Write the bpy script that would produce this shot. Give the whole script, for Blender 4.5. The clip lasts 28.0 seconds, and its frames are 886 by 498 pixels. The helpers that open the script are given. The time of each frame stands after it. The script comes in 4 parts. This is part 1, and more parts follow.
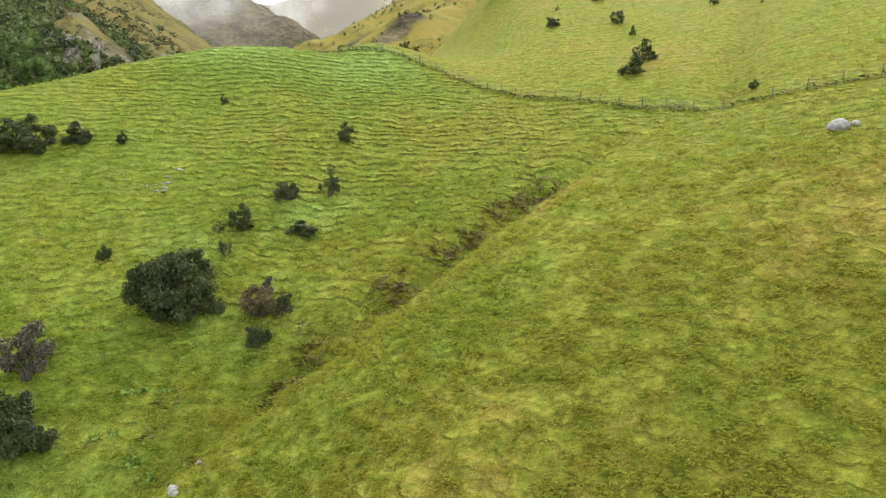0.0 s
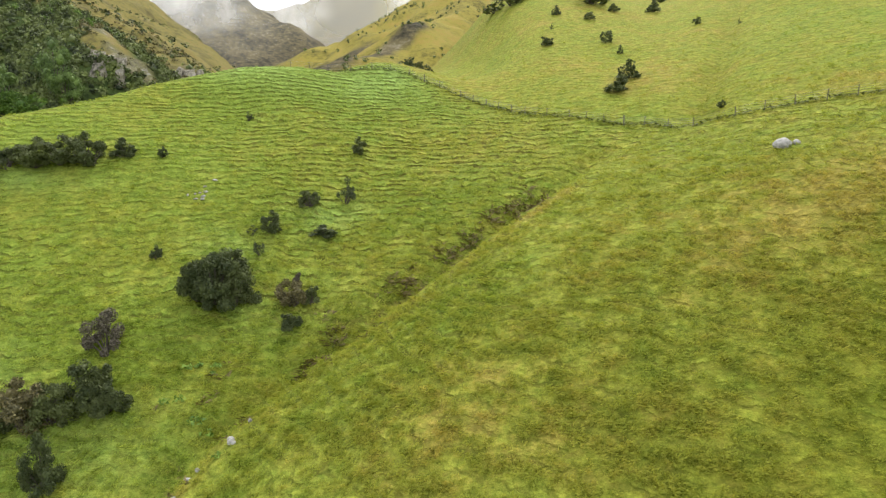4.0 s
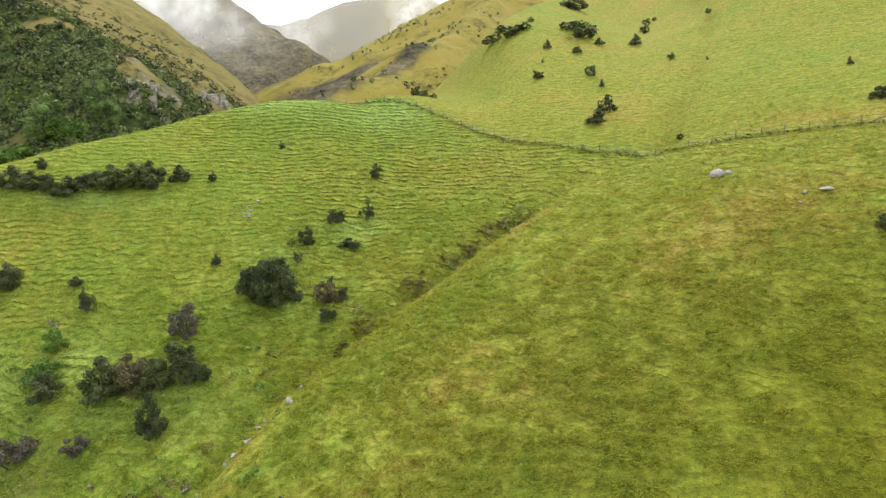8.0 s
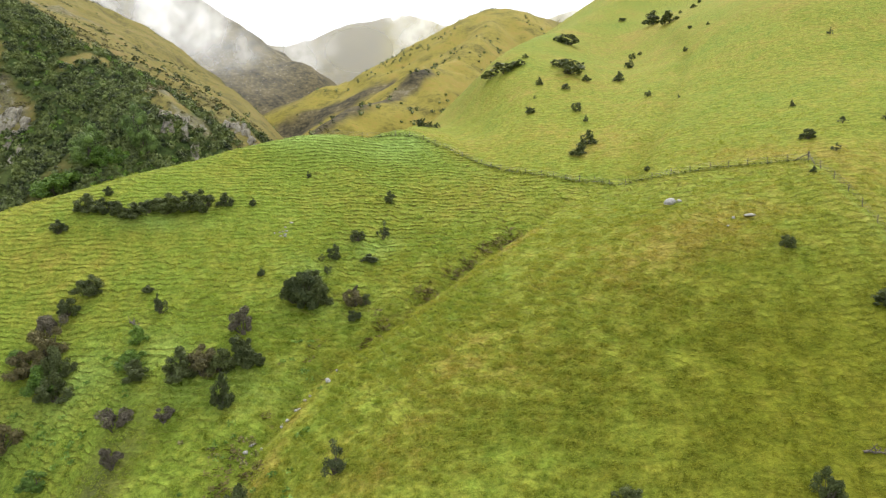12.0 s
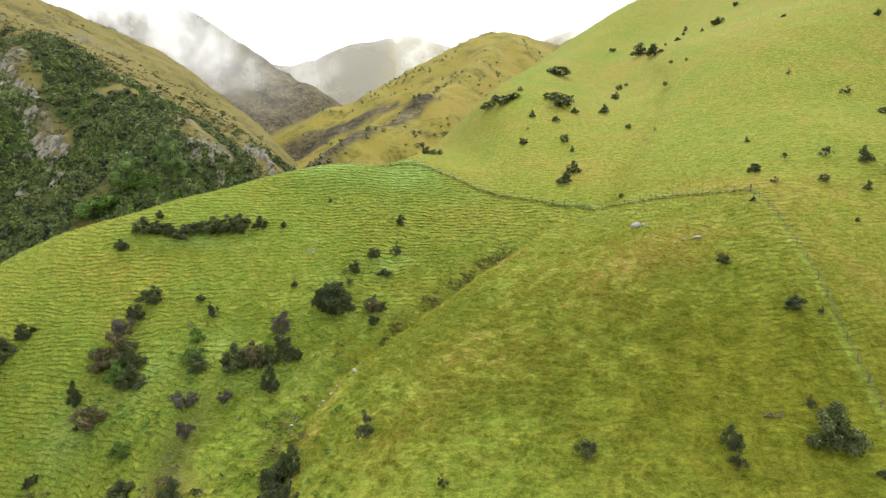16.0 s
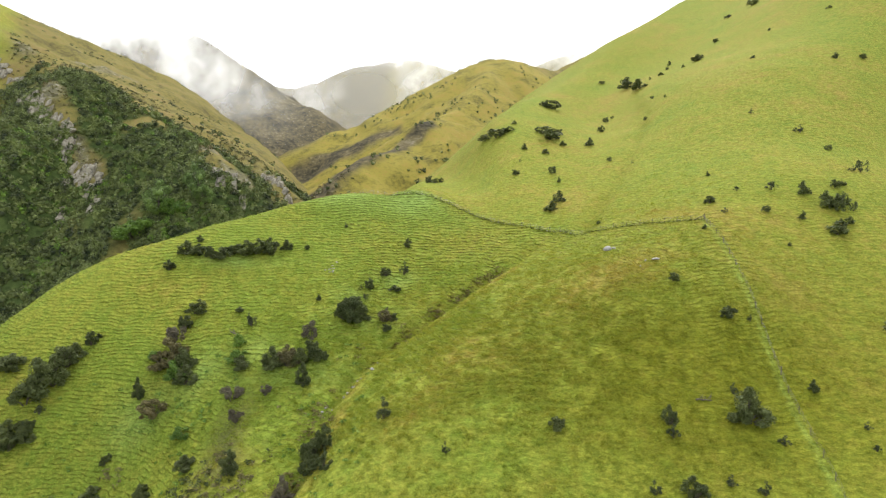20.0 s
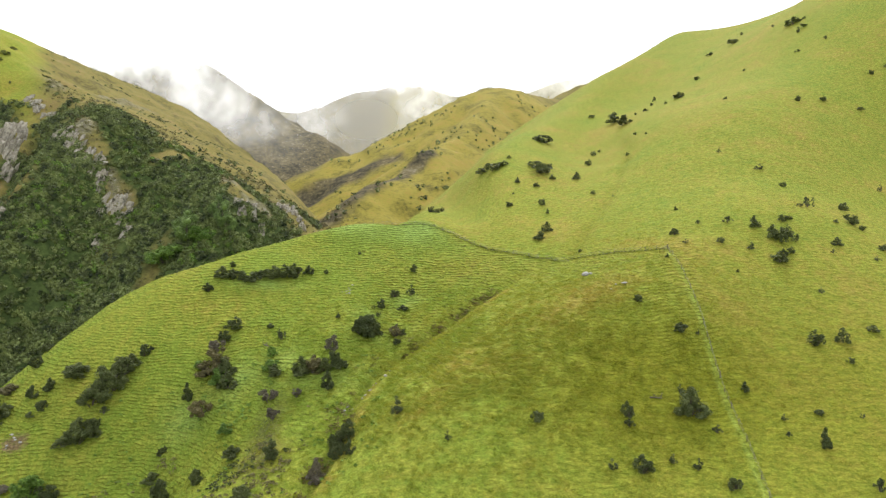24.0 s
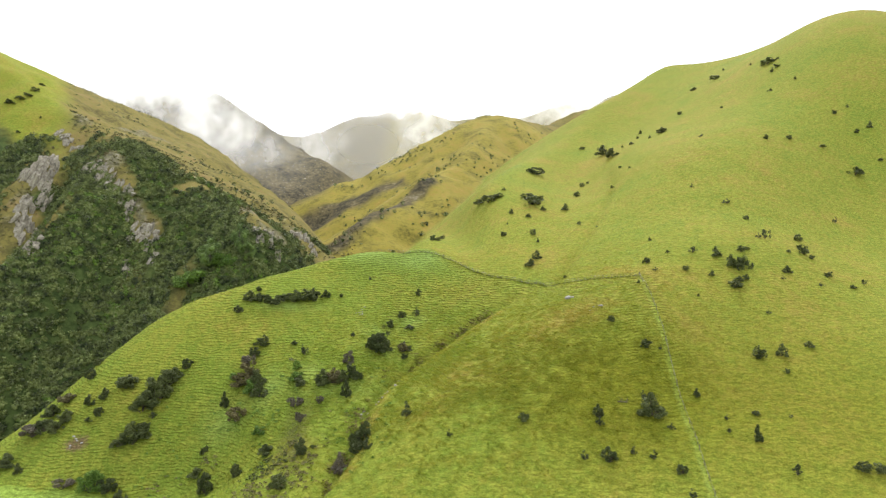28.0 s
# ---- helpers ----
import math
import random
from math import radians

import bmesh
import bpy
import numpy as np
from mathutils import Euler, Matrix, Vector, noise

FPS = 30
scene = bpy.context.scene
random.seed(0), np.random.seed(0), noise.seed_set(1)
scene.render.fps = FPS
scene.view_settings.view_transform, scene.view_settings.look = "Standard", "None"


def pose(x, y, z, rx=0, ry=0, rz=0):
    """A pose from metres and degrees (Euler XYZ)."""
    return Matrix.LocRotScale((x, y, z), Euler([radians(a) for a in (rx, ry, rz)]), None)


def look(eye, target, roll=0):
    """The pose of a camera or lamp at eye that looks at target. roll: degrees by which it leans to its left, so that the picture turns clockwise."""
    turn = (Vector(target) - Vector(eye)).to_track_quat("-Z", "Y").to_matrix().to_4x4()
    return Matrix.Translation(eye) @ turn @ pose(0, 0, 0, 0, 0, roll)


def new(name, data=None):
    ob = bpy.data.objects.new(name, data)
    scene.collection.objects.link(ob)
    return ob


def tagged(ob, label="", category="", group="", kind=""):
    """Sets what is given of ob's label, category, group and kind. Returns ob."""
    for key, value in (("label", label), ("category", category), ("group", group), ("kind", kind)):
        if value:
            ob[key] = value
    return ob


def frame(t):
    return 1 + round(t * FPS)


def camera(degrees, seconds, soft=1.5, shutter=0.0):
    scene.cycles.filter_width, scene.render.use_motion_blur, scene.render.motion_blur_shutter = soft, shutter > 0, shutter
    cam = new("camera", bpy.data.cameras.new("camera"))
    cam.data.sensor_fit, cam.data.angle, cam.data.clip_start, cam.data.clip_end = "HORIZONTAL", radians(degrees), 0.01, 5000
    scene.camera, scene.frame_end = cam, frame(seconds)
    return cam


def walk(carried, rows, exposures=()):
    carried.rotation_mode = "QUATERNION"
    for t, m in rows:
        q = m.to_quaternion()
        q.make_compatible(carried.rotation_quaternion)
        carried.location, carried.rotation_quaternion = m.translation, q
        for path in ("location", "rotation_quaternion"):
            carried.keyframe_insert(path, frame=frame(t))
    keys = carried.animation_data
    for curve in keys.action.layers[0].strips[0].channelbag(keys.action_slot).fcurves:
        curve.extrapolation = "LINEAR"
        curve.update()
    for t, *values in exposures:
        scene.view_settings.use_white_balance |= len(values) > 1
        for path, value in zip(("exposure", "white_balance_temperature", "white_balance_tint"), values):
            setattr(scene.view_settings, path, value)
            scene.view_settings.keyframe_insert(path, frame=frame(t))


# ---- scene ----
cam = camera(72.0, 28.0, soft=1.3)
ROWS = [
    (0.0, 0.010, -0.002, 59.970, 0.008, -9.975, -0.004),
    (0.5, 0.031, -0.431, 60.005, 0.045, -9.936, 0.014),
    (1.0, 0.028, -1.069, 60.058, 0.075, -9.883, 0.014),
    (1.5, 0.014, -1.933, 60.156, 0.100, -9.844, 0.035),
    (2.0, -0.000, -2.978, 60.279, 0.126, -9.790, 0.049),
    (2.5, -0.014, -4.191, 60.437, 0.156, -9.750, 0.035),
    (3.0, -0.040, -5.509, 60.629, 0.167, -9.694, 0.071),
    (3.5, -0.066, -6.947, 60.846, 0.182, -9.650, 0.078),
    (5.5, -0.225, -13.458, 61.915, 0.219, -9.541, 0.044),
    (6.0, -0.238, -15.202, 62.163, 0.242, -9.508, 0.048),
    (6.5, -0.250, -16.989, 62.445, 0.285, -9.456, 0.055),
    (7.0, -0.298, -18.806, 62.696, 0.296, -9.155, 0.068),
    (7.5, -0.345, -20.731, 62.956, 0.296, -8.865, 0.078),
    (8.0, -0.381, -22.655, 63.229, 0.321, -8.605, 0.063),
    (8.5, -0.417, -24.615, 63.496, 0.328, -8.375, 0.084),
    (9.0, -0.440, -26.601, 63.756, 0.348, -8.155, 0.088),
    (9.5, -0.476, -28.601, 64.007, 0.378, -7.924, 0.093),
    (10.0, -0.523, -30.614, 64.248, 0.389, -7.703, 0.084),
    (10.5, -0.559, -32.658, 64.518, 0.408, -7.511, 0.086),
    (11.0, -0.594, -34.684, 64.749, 0.428, -7.339, 0.077),
    (11.5, -0.654, -36.742, 64.997, 0.435, -7.175, 0.086),
    (12.0, -0.701, -38.812, 65.246, 0.456, -7.021, 0.065),
    (12.5, -0.749, -40.900, 65.522, 0.472, -6.865, 0.074),
    (14.5, -1.038, -49.471, 66.584, 0.482, -6.169, 0.028),
    (15.0, -1.099, -51.658, 66.824, 0.487, -5.967, 0.030),
    (15.5, -1.160, -53.901, 67.085, 0.490, -5.773, 0.030),
    (16.0, -1.198, -56.193, 67.342, 0.497, -5.557, 0.010),
    (16.5, -1.236, -58.512, 67.578, 0.501, -5.331, 0.009),
    (17.0, -1.275, -60.887, 67.835, 0.499, -5.113, -0.025),
    (17.5, -1.303, -63.267, 68.055, 0.498, -4.873, -0.009),
    (18.0, -1.319, -65.665, 68.315, 0.497, -4.663, 0.006),
    (18.5, -1.371, -68.101, 68.555, 0.495, -4.431, -0.031),
    (19.0, -1.413, -70.547, 68.809, 0.483, -4.219, -0.019),
    (19.5, -1.455, -73.029, 69.057, 0.475, -4.006, -0.027),
    (20.0, -1.498, -75.567, 69.338, 0.467, -3.772, -0.037),
    (20.5, -1.566, -78.132, 69.599, 0.460, -3.538, -0.056),
    (21.0, -1.624, -80.718, 69.876, 0.452, -3.303, -0.077),
    (21.5, -1.706, -83.338, 70.171, 0.433, -3.068, -0.089),
    (23.5, -1.890, -94.067, 71.472, 0.422, -2.072, -0.128),
    (24.0, -1.955, -96.778, 71.749, 0.400, -1.820, -0.131),
    (24.5, -2.021, -99.499, 72.042, 0.388, -1.570, -0.141),
    (25.0, -2.088, -102.283, 72.335, 0.377, -1.332, -0.151),
    (25.5, -2.145, -104.863, 72.618, 0.365, -1.105, -0.159),
    (26.0, -2.204, -107.652, 72.904, 0.349, -0.861, -0.147),
    (26.5, -2.265, -110.475, 73.211, 0.346, -0.620, -0.152),
    (27.0, -2.339, -113.313, 73.523, 0.331, -0.372, -0.147),
    (27.5, -2.404, -116.162, 73.852, 0.327, -0.128, -0.149),
    (28.0, -2.483, -119.051, 74.180, 0.312, 0.113, -0.141),
]
walk(cam, [(t, pose(x, y, z, 90 + pitch, roll, yaw)) for t, x, y, z, yaw, pitch, roll in ROWS])

# ---- overcast daylight ----
SUN_TURN, SUN_HEIGHT = 15.0, 50.0
world = bpy.data.worlds.new("overcast_sky")
scene.world = world
world.use_nodes = True
wn, wl = world.node_tree.nodes, world.node_tree.links
wn.clear()
sky = wn.new("ShaderNodeTexSky")
sky.sky_type, sky.sun_disc = "NISHITA", False
sky.sun_elevation, sky.sun_rotation = radians(SUN_HEIGHT), radians(SUN_TURN)
sky_low = wn.new("ShaderNodeVectorMath")
sky_low.operation = "SCALE"
sky_low.inputs["Scale"].default_value = 0.10
wl.new(sky.outputs["Color"], sky_low.inputs[0])
coords = wn.new("ShaderNodeTexCoord")
puffs = wn.new("ShaderNodeTexNoise")
puffs.inputs["Scale"].default_value, puffs.inputs["Detail"].default_value = 2.2, 5
wl.new(coords.outputs["Generated"], puffs.inputs["Vector"])
deck = wn.new("ShaderNodeValToRGB")
deck.color_ramp.elements[0].position, deck.color_ramp.elements[0].color = 0.3, (1.02, 1.05, 1.10, 1)
deck.color_ramp.elements[1].position, deck.color_ramp.elements[1].color = 0.7, (1.22, 1.23, 1.25, 1)
wl.new(puffs.outputs["Fac"], deck.inputs["Fac"])
cover = wn.new("ShaderNodeMix")
cover.data_type = "RGBA"
cover.inputs["Factor"].default_value = 0.9
wl.new(sky_low.outputs[0], cover.inputs[6])
wl.new(deck.outputs["Color"], cover.inputs[7])
glow = wn.new("ShaderNodeBackground")
wl.new(cover.outputs[2], glow.inputs["Color"])
glow.inputs["Strength"].default_value = 1.0
wout = wn.new("ShaderNodeOutputWorld")
wl.new(glow.outputs[0], wout.inputs["Surface"])

sun_data = bpy.data.lights.new("sun", "SUN")
sun_data.energy, sun_data.angle, sun_data.color = 1.9, radians(16), (1.0, 0.94, 0.84)
sun = new("sun", sun_data)
sun_from = Vector((math.sin(radians(SUN_TURN)), math.cos(radians(SUN_TURN)), math.tan(radians(SUN_HEIGHT))))
sun.matrix_world = look(Vector((0, 0, 300)) + sun_from, (0, 0, 300))
scene.view_settings.exposure = 0.7


# ---- landforms ----
def side(x, y, a, b):
    """Distance to the left of the line from a to b."""
    dx, dy = b[0] - a[0], b[1] - a[1]
    return (dx * (y - a[1]) - dy * (x - a[0])) / np.hypot(dx, dy)


def softplus(d, k):
    return k * np.logaddexp(0, d / k)


def smax(a, b, k):
    return np.maximum(a, b) + k * np.log1p(np.exp(-np.abs(a - b) / k))


def near_line(x, y, line):
    """Distance to a line of (x, y) corners, and how far along it, from 0 to 1."""
    best, along = np.full(np.shape(x), 1e9), np.zeros(np.shape(x))
    n = len(line) - 1
    for i in range(n):
        (ax, ay), (bx, by) = line[i][:2], line[i + 1][:2]
        dx, dy = bx - ax, by - ay
        s = np.clip(((x - ax) * dx + (y - ay) * dy) / (dx * dx + dy * dy), 0, 1)
        d = np.hypot(x - ax - s * dx, y - ay - s * dy)
        along = np.where(d < best, (i + s) / n, along)
        best = np.minimum(best, d)
    return best, along


def ridge(x, y, crest, slope, k, bend=1e4, steep=0.0):
    """A mountain: a crest line of (x, y, z) with flanks, rounded over k metres, that steepen bend metres out."""
    out = np.full(np.shape(x), -900.0)
    for (ax, ay, az), (bx, by, bz) in zip(crest[:-1], crest[1:]):
        dx, dy = bx - ax, by - ay
        s = np.clip(((x - ax) * dx + (y - ay) * dy) / (dx * dx + dy * dy), 0, 1)
        d = np.hypot(x - ax - s * dx, y - ay - s * dy)
        out = np.maximum(out, az + s * (bz - az) - slope * (np.sqrt(d * d + k * k) - k) - steep * softplus(d - bend, 8.0))
    return out


def lattice(i, j, seed):
    v = np.sin(i * 127.1 + j * 311.7 + seed * 74.7) * 43758.5453
    return v - np.floor(v)


def value_noise(x, y, seed=0):
    i, j = np.floor(x), np.floor(y)
    u, v = x - i, y - j
    u, v = u * u * (3 - 2 * u), v * v * (3 - 2 * v)
    low = lattice(i, j, seed) * (1 - u) + lattice(i + 1, j, seed) * u
    high = lattice(i, j + 1, seed) * (1 - u) + lattice(i + 1, j + 1, seed) * u
    return low * (1 - v) + high * v


def rough(x, y, size, octaves=4, seed=0):
    """Noise about 0, within about -1 to 1, whose largest forms are size metres wide."""
    out, gain, total = 0.0, 1.0, 0.0
    for n in range(octaves):
        c, s = math.cos(0.6 * n + 0.3), math.sin(0.6 * n + 0.3)
        out = out + gain * (2 * value_noise((c * x - s * y) / size + 31.7 * n, (s * x + c * y) / size, seed + n) - 1)
        total += gain
        size, gain = size * 0.5, gain * 0.5
    return out / total


# knolls, spurs and hollows of the near hills: x, y, length, width, turn, height
NEAR_FORMS = [
    (-31.7, 91.4, 21.8, 5.9, 17.9, 7.2),
    (-73.3, 67.4, 31.7, 13.9, 13.6, 11.3),
    (40.6, 33.1, 18.1, 11.6, 46.8, 5.6),
    (-12.6, 44.8, 32.6, 11.4, 69.5, -4.4),
    (25.3, 70.1, 10, 8, 44.1, -1.8),
    (-30.3, 65, 15, 11.9, 19.6, 0.2),
    (-67.8, 16.2, 22, 12, 2.5, -14.2),
    (63.4, 30.1, 19.9, 15, 31.1, 0.8),
    (4.9, 8, 22, 14, 0, 0.1),
    (-34.1, 37.6, 13.7, 11.9, 0, 1),
    (-82.9, 44.4, 16.3, 17.6, 3.1, 5.5),
    (52.8, 51.9, 14.4, 12.1, 0.8, 0.7),
    (82.5, 66.2, 24, 17.3, 14.3, 6.8),
    (-15, 15.1, 15.3, 15.1, 0, 1.3),
    (33.9, 4.4, 18, 13.9, -1.6, -1.3),
    (1.9, -57.7, 60.9, 35.6, 2.7, -6.2),
]
# the same on the large slope behind
SLOPE_FORMS = [
    (345, 270, 50, 75, 0, 28),
    (30.9, 98.2, 24.7, 9.8, 70.9, -2.3),
    (128.4, 136.5, 43.7, 34.2, 48, 14.1),
    (243.6, 243.9, 81.6, 45.6, 64.9, 48.8),
    (177.1, 432.5, 133.3, 70.7, 59.4, -33.1),
    (1.4, 148.5, 35.3, 8.2, 94.1, -11.5),
    (62.7, 184.7, 40.9, 15.1, 81, -11.6),
    (46.1, 119.4, 24.9, 17.8, 66.3, -2.2),
    (161.7, 113, 47.4, 26.7, 47.3, -19.7),
    (94, 272.3, 57.3, 30.7, 59, -15.5),
]
GULLY = [(23, 71), (11, 58), (3, 51.5), (-5.5, 44.5), (-12, 38.5), (-17, 32.8), (-20, 26.3), (-21.5, 18), (-22.5, 9), (-24.5, 3), (-29, -8), (-40, -32)]
SIDE_GULLY = [(31.4, 68.6), (44.7, 93.5), (58.6, 123.6), (71.4, 151.6), (85.9, 216.2)]
SPUR_RIM = [(-139.8, 14.9), (-105.9, 47.7), (-69, 86.6), (-38.2, 90.6), (-18.3, 93.1)]
SLOPE_RIM = [(-9.5, 118.6), (3, 164.8), (40.5, 227), (90, 327), (192.8, 432.9)]
SKYLINE = [(182, 455), (262, 372), (420, 430)]
# the bushy mountain: its flank falls to the right between a crest and the rim of the gorge
BUSHY_FLANK = [(-1100, 440), (-721, 335), (-502, 263), (-450, 241), (-407, 250), (-337, 220), (-275, 187), (-236, 161), (-144, 117), (-97, 93), (-70, 78), (-40, 66)]
BUSHY_CREST = [(-1100, 900), (-721, 700), (-502, 560), (-407, 510), (-337, 490), (-275, 480), (-229, 475), (-194, 466), (-156, 425), (-120, 346), (-93, 266), (-73, 206), (-60, 172), (-40, 120)]
GORGE_RIM = [(-1100, 420), (-500, 320), (-330, 285), (-236, 250), (-205, 232), (-185, 226), (-161, 198), (-124, 180), (-97, 160), (-77, 150), (-60, 152), (-40, 110)]
BUSHY_SPURS = [[(-216, 225, 133), (-206, 178, 110), (-197, 150, 88), (-190, 128, 62)], [(-197, 214, 126), (-180, 193, 117), (-161, 175, 106), (-149, 167, 93), (-137, 154, 79), (-132, 140, 60)], [(-97, 166, 92), (-79, 147, 79), (-75, 134, 64)], [(-80, 185, 84), (-70, 167, 79), (-66, 153, 70)]]
CLOUDY_CREST = [(-118, 690, 138), (-142, 700, 165), (-195, 760, 208), (-252, 800, 247), (-321, 850, 286), (-382, 900, 318), (-434, 950, 360), (-503, 1000, 400), (-640, 1100, 430), (-981, 1300, 400)]
FAR_CREST = [(-900, 1500, 420), (-379, 1500, 394), (-259, 1500, 424), (-108, 1500, 439), (-3, 1600, 438), (350, 1700, 502), (1200, 1700, 520)]
TAWNY_CREST = [(-116, 600, 155), (-73, 640, 168), (-38, 650, 187), (4, 660, 221), (53, 680, 250), (84, 700, 248), (134, 750, 253), (275, 850, 320), (600, 1000, 420)]
TAWNY_SPUR = [(-55, 260, 93), (-38, 300, 106), (-20, 340, 123), (2, 420, 146), (34, 540, 192), (53, 680, 250)]

CREST_FENCE = [(-40, 97), (-25, 93.2), (-19, 93.6), (-12, 94.6), (-6, 95.6), (-1, 95.4), (2.4, 93.6), (6.3, 88.7), (11.5, 82.2), (17, 77.3), (21, 74.4), (25.6, 71.8), (29.5, 65.8), (33, 62.8), (40.5, 58.2), (46.6, 52.8), (51, 50)]
SPUR_FENCE = [(51, 50), (50.6, 40), (49.2, 26.5), (48, 18), (46.9, 10), (46, 0), (44, -13.4), (42, -30), (40, -50)]


def home(x, y):
    """The grazed hills round the camera."""
    beyond = softplus(np.hypot(x - 80, y - 150) - 480, 15.0)
    x, y = np.clip(x, -700, 700), np.clip(y, -400, 700)
    z = 35.72 + 0.1209 * x + 0.3775 * y + (-0.580 * x * x + 0.499 * x * y + 0.178 * y * y) * 1e-3 - 0.9 * beyond
    for cx, cy, length, width, turn, height in NEAR_FORMS + SLOPE_FORMS:
        c, s = math.cos(radians(turn)), math.sin(radians(turn))
        u, v = (x - cx) * c + (y - cy) * s, (y - cy) * c - (x - cx) * s
        z = z + height * np.exp(-0.5 * ((u / length) ** 2 + (v / width) ** 2))
    d, along = near_line(x, y, GULLY)
    z = z - 1.38 * np.exp(-((d / 5.10) ** 1.3)) / (1 + np.exp(np.clip((y - 66) / 4, -50, 50)))
    d = np.minimum(*[np.maximum.reduce([side(x, y, r[i], r[i + 1]) for i in range(len(r) - 1)]) for r in (SPUR_RIM, SLOPE_RIM)])
    z = z - 0.857 * softplus(d, 4.17)
    d = np.minimum(side(x, y, SKYLINE[0], SKYLINE[1]), side(x, y, SKYLINE[1], SKYLINE[2]))
    return smax(z - 0.6 * softplus(d, 8.0), 6.0, 5.0)


def wild(x, y):
    """The mountains beyond the gorge: the bushy one, and the rest."""
    crag = np.abs(rough(x, y, 70, 4, 5))
    dents = np.abs(rough(x, y, 26, 3, 15))
    bushy = np.interp(x, *np.array(BUSHY_FLANK).T) + 16 * np.exp(-0.5 * (((x + 238) / 42) ** 2 + ((y - 475) / 80) ** 2))
    for line, way, fall, k in ((BUSHY_CREST, 1, 0.75, 5.0), (GORGE_RIM, -1, 1.0, 4.0)):
        lx, ly = np.array(line, float).T
        tilt = np.interp(x, (lx[1:] + lx[:-1]) / 2, np.diff(ly) / np.diff(lx))
        past = way * (y - np.interp(x, lx, ly)) / np.sqrt(1 + tilt * tilt)
        if way < 0:
            past = past + 9 * rough(x, y * 0.3, 24, 3, 16)
        bushy = bushy - fall * softplus(past, k)
    bushy = np.maximum(bushy + 3.6 - 7 * crag - 7 * dents, -60)
    for spur in BUSHY_SPURS:
        bushy = smax(bushy, ridge(x, y, spur, 1.25, 4) + 2 - 6 * dents, 1.5)
    rest = np.maximum(ridge(x, y, TAWNY_CREST, 0.62, 18), ridge(x, y, TAWNY_SPUR, 0.7, 8)) + 4 - 14 * crag
    rest = np.maximum(rest, ridge(x, y, CLOUDY_CREST, 0.7, 8) + 6 - 28 * np.abs(rough(x, y, 130, 5, 9)))
    rest = np.maximum(rest, ridge(x, y, FAR_CREST, 0.6, 30) + 10 - 60 * np.abs(rough(x, y, 260, 4, 3)))
    return bushy, rest


def land(x, y):
    bushy, rest = wild(x, y)
    return smax(smax(home(x, y), bushy, 2.0), rest, 2.0)


# ---- end of landforms ----


# ---- materials ----
def shader(name):
    m = bpy.data.materials.new(name)
    m.use_nodes = True
    t = m.node_tree
    return m, t.nodes, t.links, t.nodes["Principled BSDF"]


def noise_node(n, l, size, detail=5, rough_=0.55, stretch=None):
    geo = n.new("ShaderNodeNewGeometry")
    tex = n.new("ShaderNodeTexNoise")
    tex.inputs["Scale"].default_value, tex.inputs["Detail"].default_value, tex.inputs["Roughness"].default_value = 1.0 / size, detail, rough_
    if stretch:
        s = n.new("ShaderNodeVectorMath")
        s.operation = "MULTIPLY"
        s.inputs[1].default_value = stretch
        l.new(geo.outputs["Position"], s.inputs[0])
    l.new(s.outputs[0] if stretch else geo.outputs["Position"], tex.inputs["Vector"])
    return tex.outputs["Fac"]


def ramp(n, l, source, stops):
    r = n.new("ShaderNodeValToRGB")
    e = r.color_ramp.elements
    while len(e) < len(stops):
        e.new(0.5)
    for k, (p, c) in zip(e, stops):
        k.position, k.color = p, (*c, 1) if len(c) == 3 else c
    l.new(source, r.inputs["Fac"])
    return r.outputs["Color"]


def mixed(n, l, fac, a, b, kind="MIX"):
    m = n.new("ShaderNodeMix")
    m.data_type, m.blend_type = "RGBA", kind
    for k, v in ((0, fac), (6, a), (7, b)):
        if isinstance(v, (float, int)):
            m.inputs[k].default_value = v
        elif isinstance(v, tuple):
            m.inputs[k].default_value = (*v, 1)
        else:
            l.new(v, m.inputs[k])
    return m.outputs[2]


def maths(n, l, op, a, b=0.0, clamp=False):
    m = n.new("ShaderNodeMath")
    m.operation, m.use_clamp = op, clamp
    for k, v in ((0, a), (1, b)):
        if isinstance(v, (float, int)):
            m.inputs[k].default_value = v
        else:
            l.new(v, m.inputs[k])
    return m.outputs[0]


def attribute(n, name):
    a = n.new("ShaderNodeAttribute")
    a.attribute_name = name
    return a.outputs["Fac"]


def bumped(n, l, bsdf, height, strength, distance):
    b = n.new("ShaderNodeBump")
    b.inputs["Strength"].default_value, b.inputs["Distance"].default_value = strength, distance
    l.new(height, b.inputs["Height"])
    l.new(b.outputs["Normal"], bsdf.inputs["Normal"])


LUSH, GRASS, STRAW, FRESH = (0.138, 0.188, 0.026), (0.188, 0.202, 0.031), (0.232, 0.192, 0.044), (0.21, 0.305, 0.08)


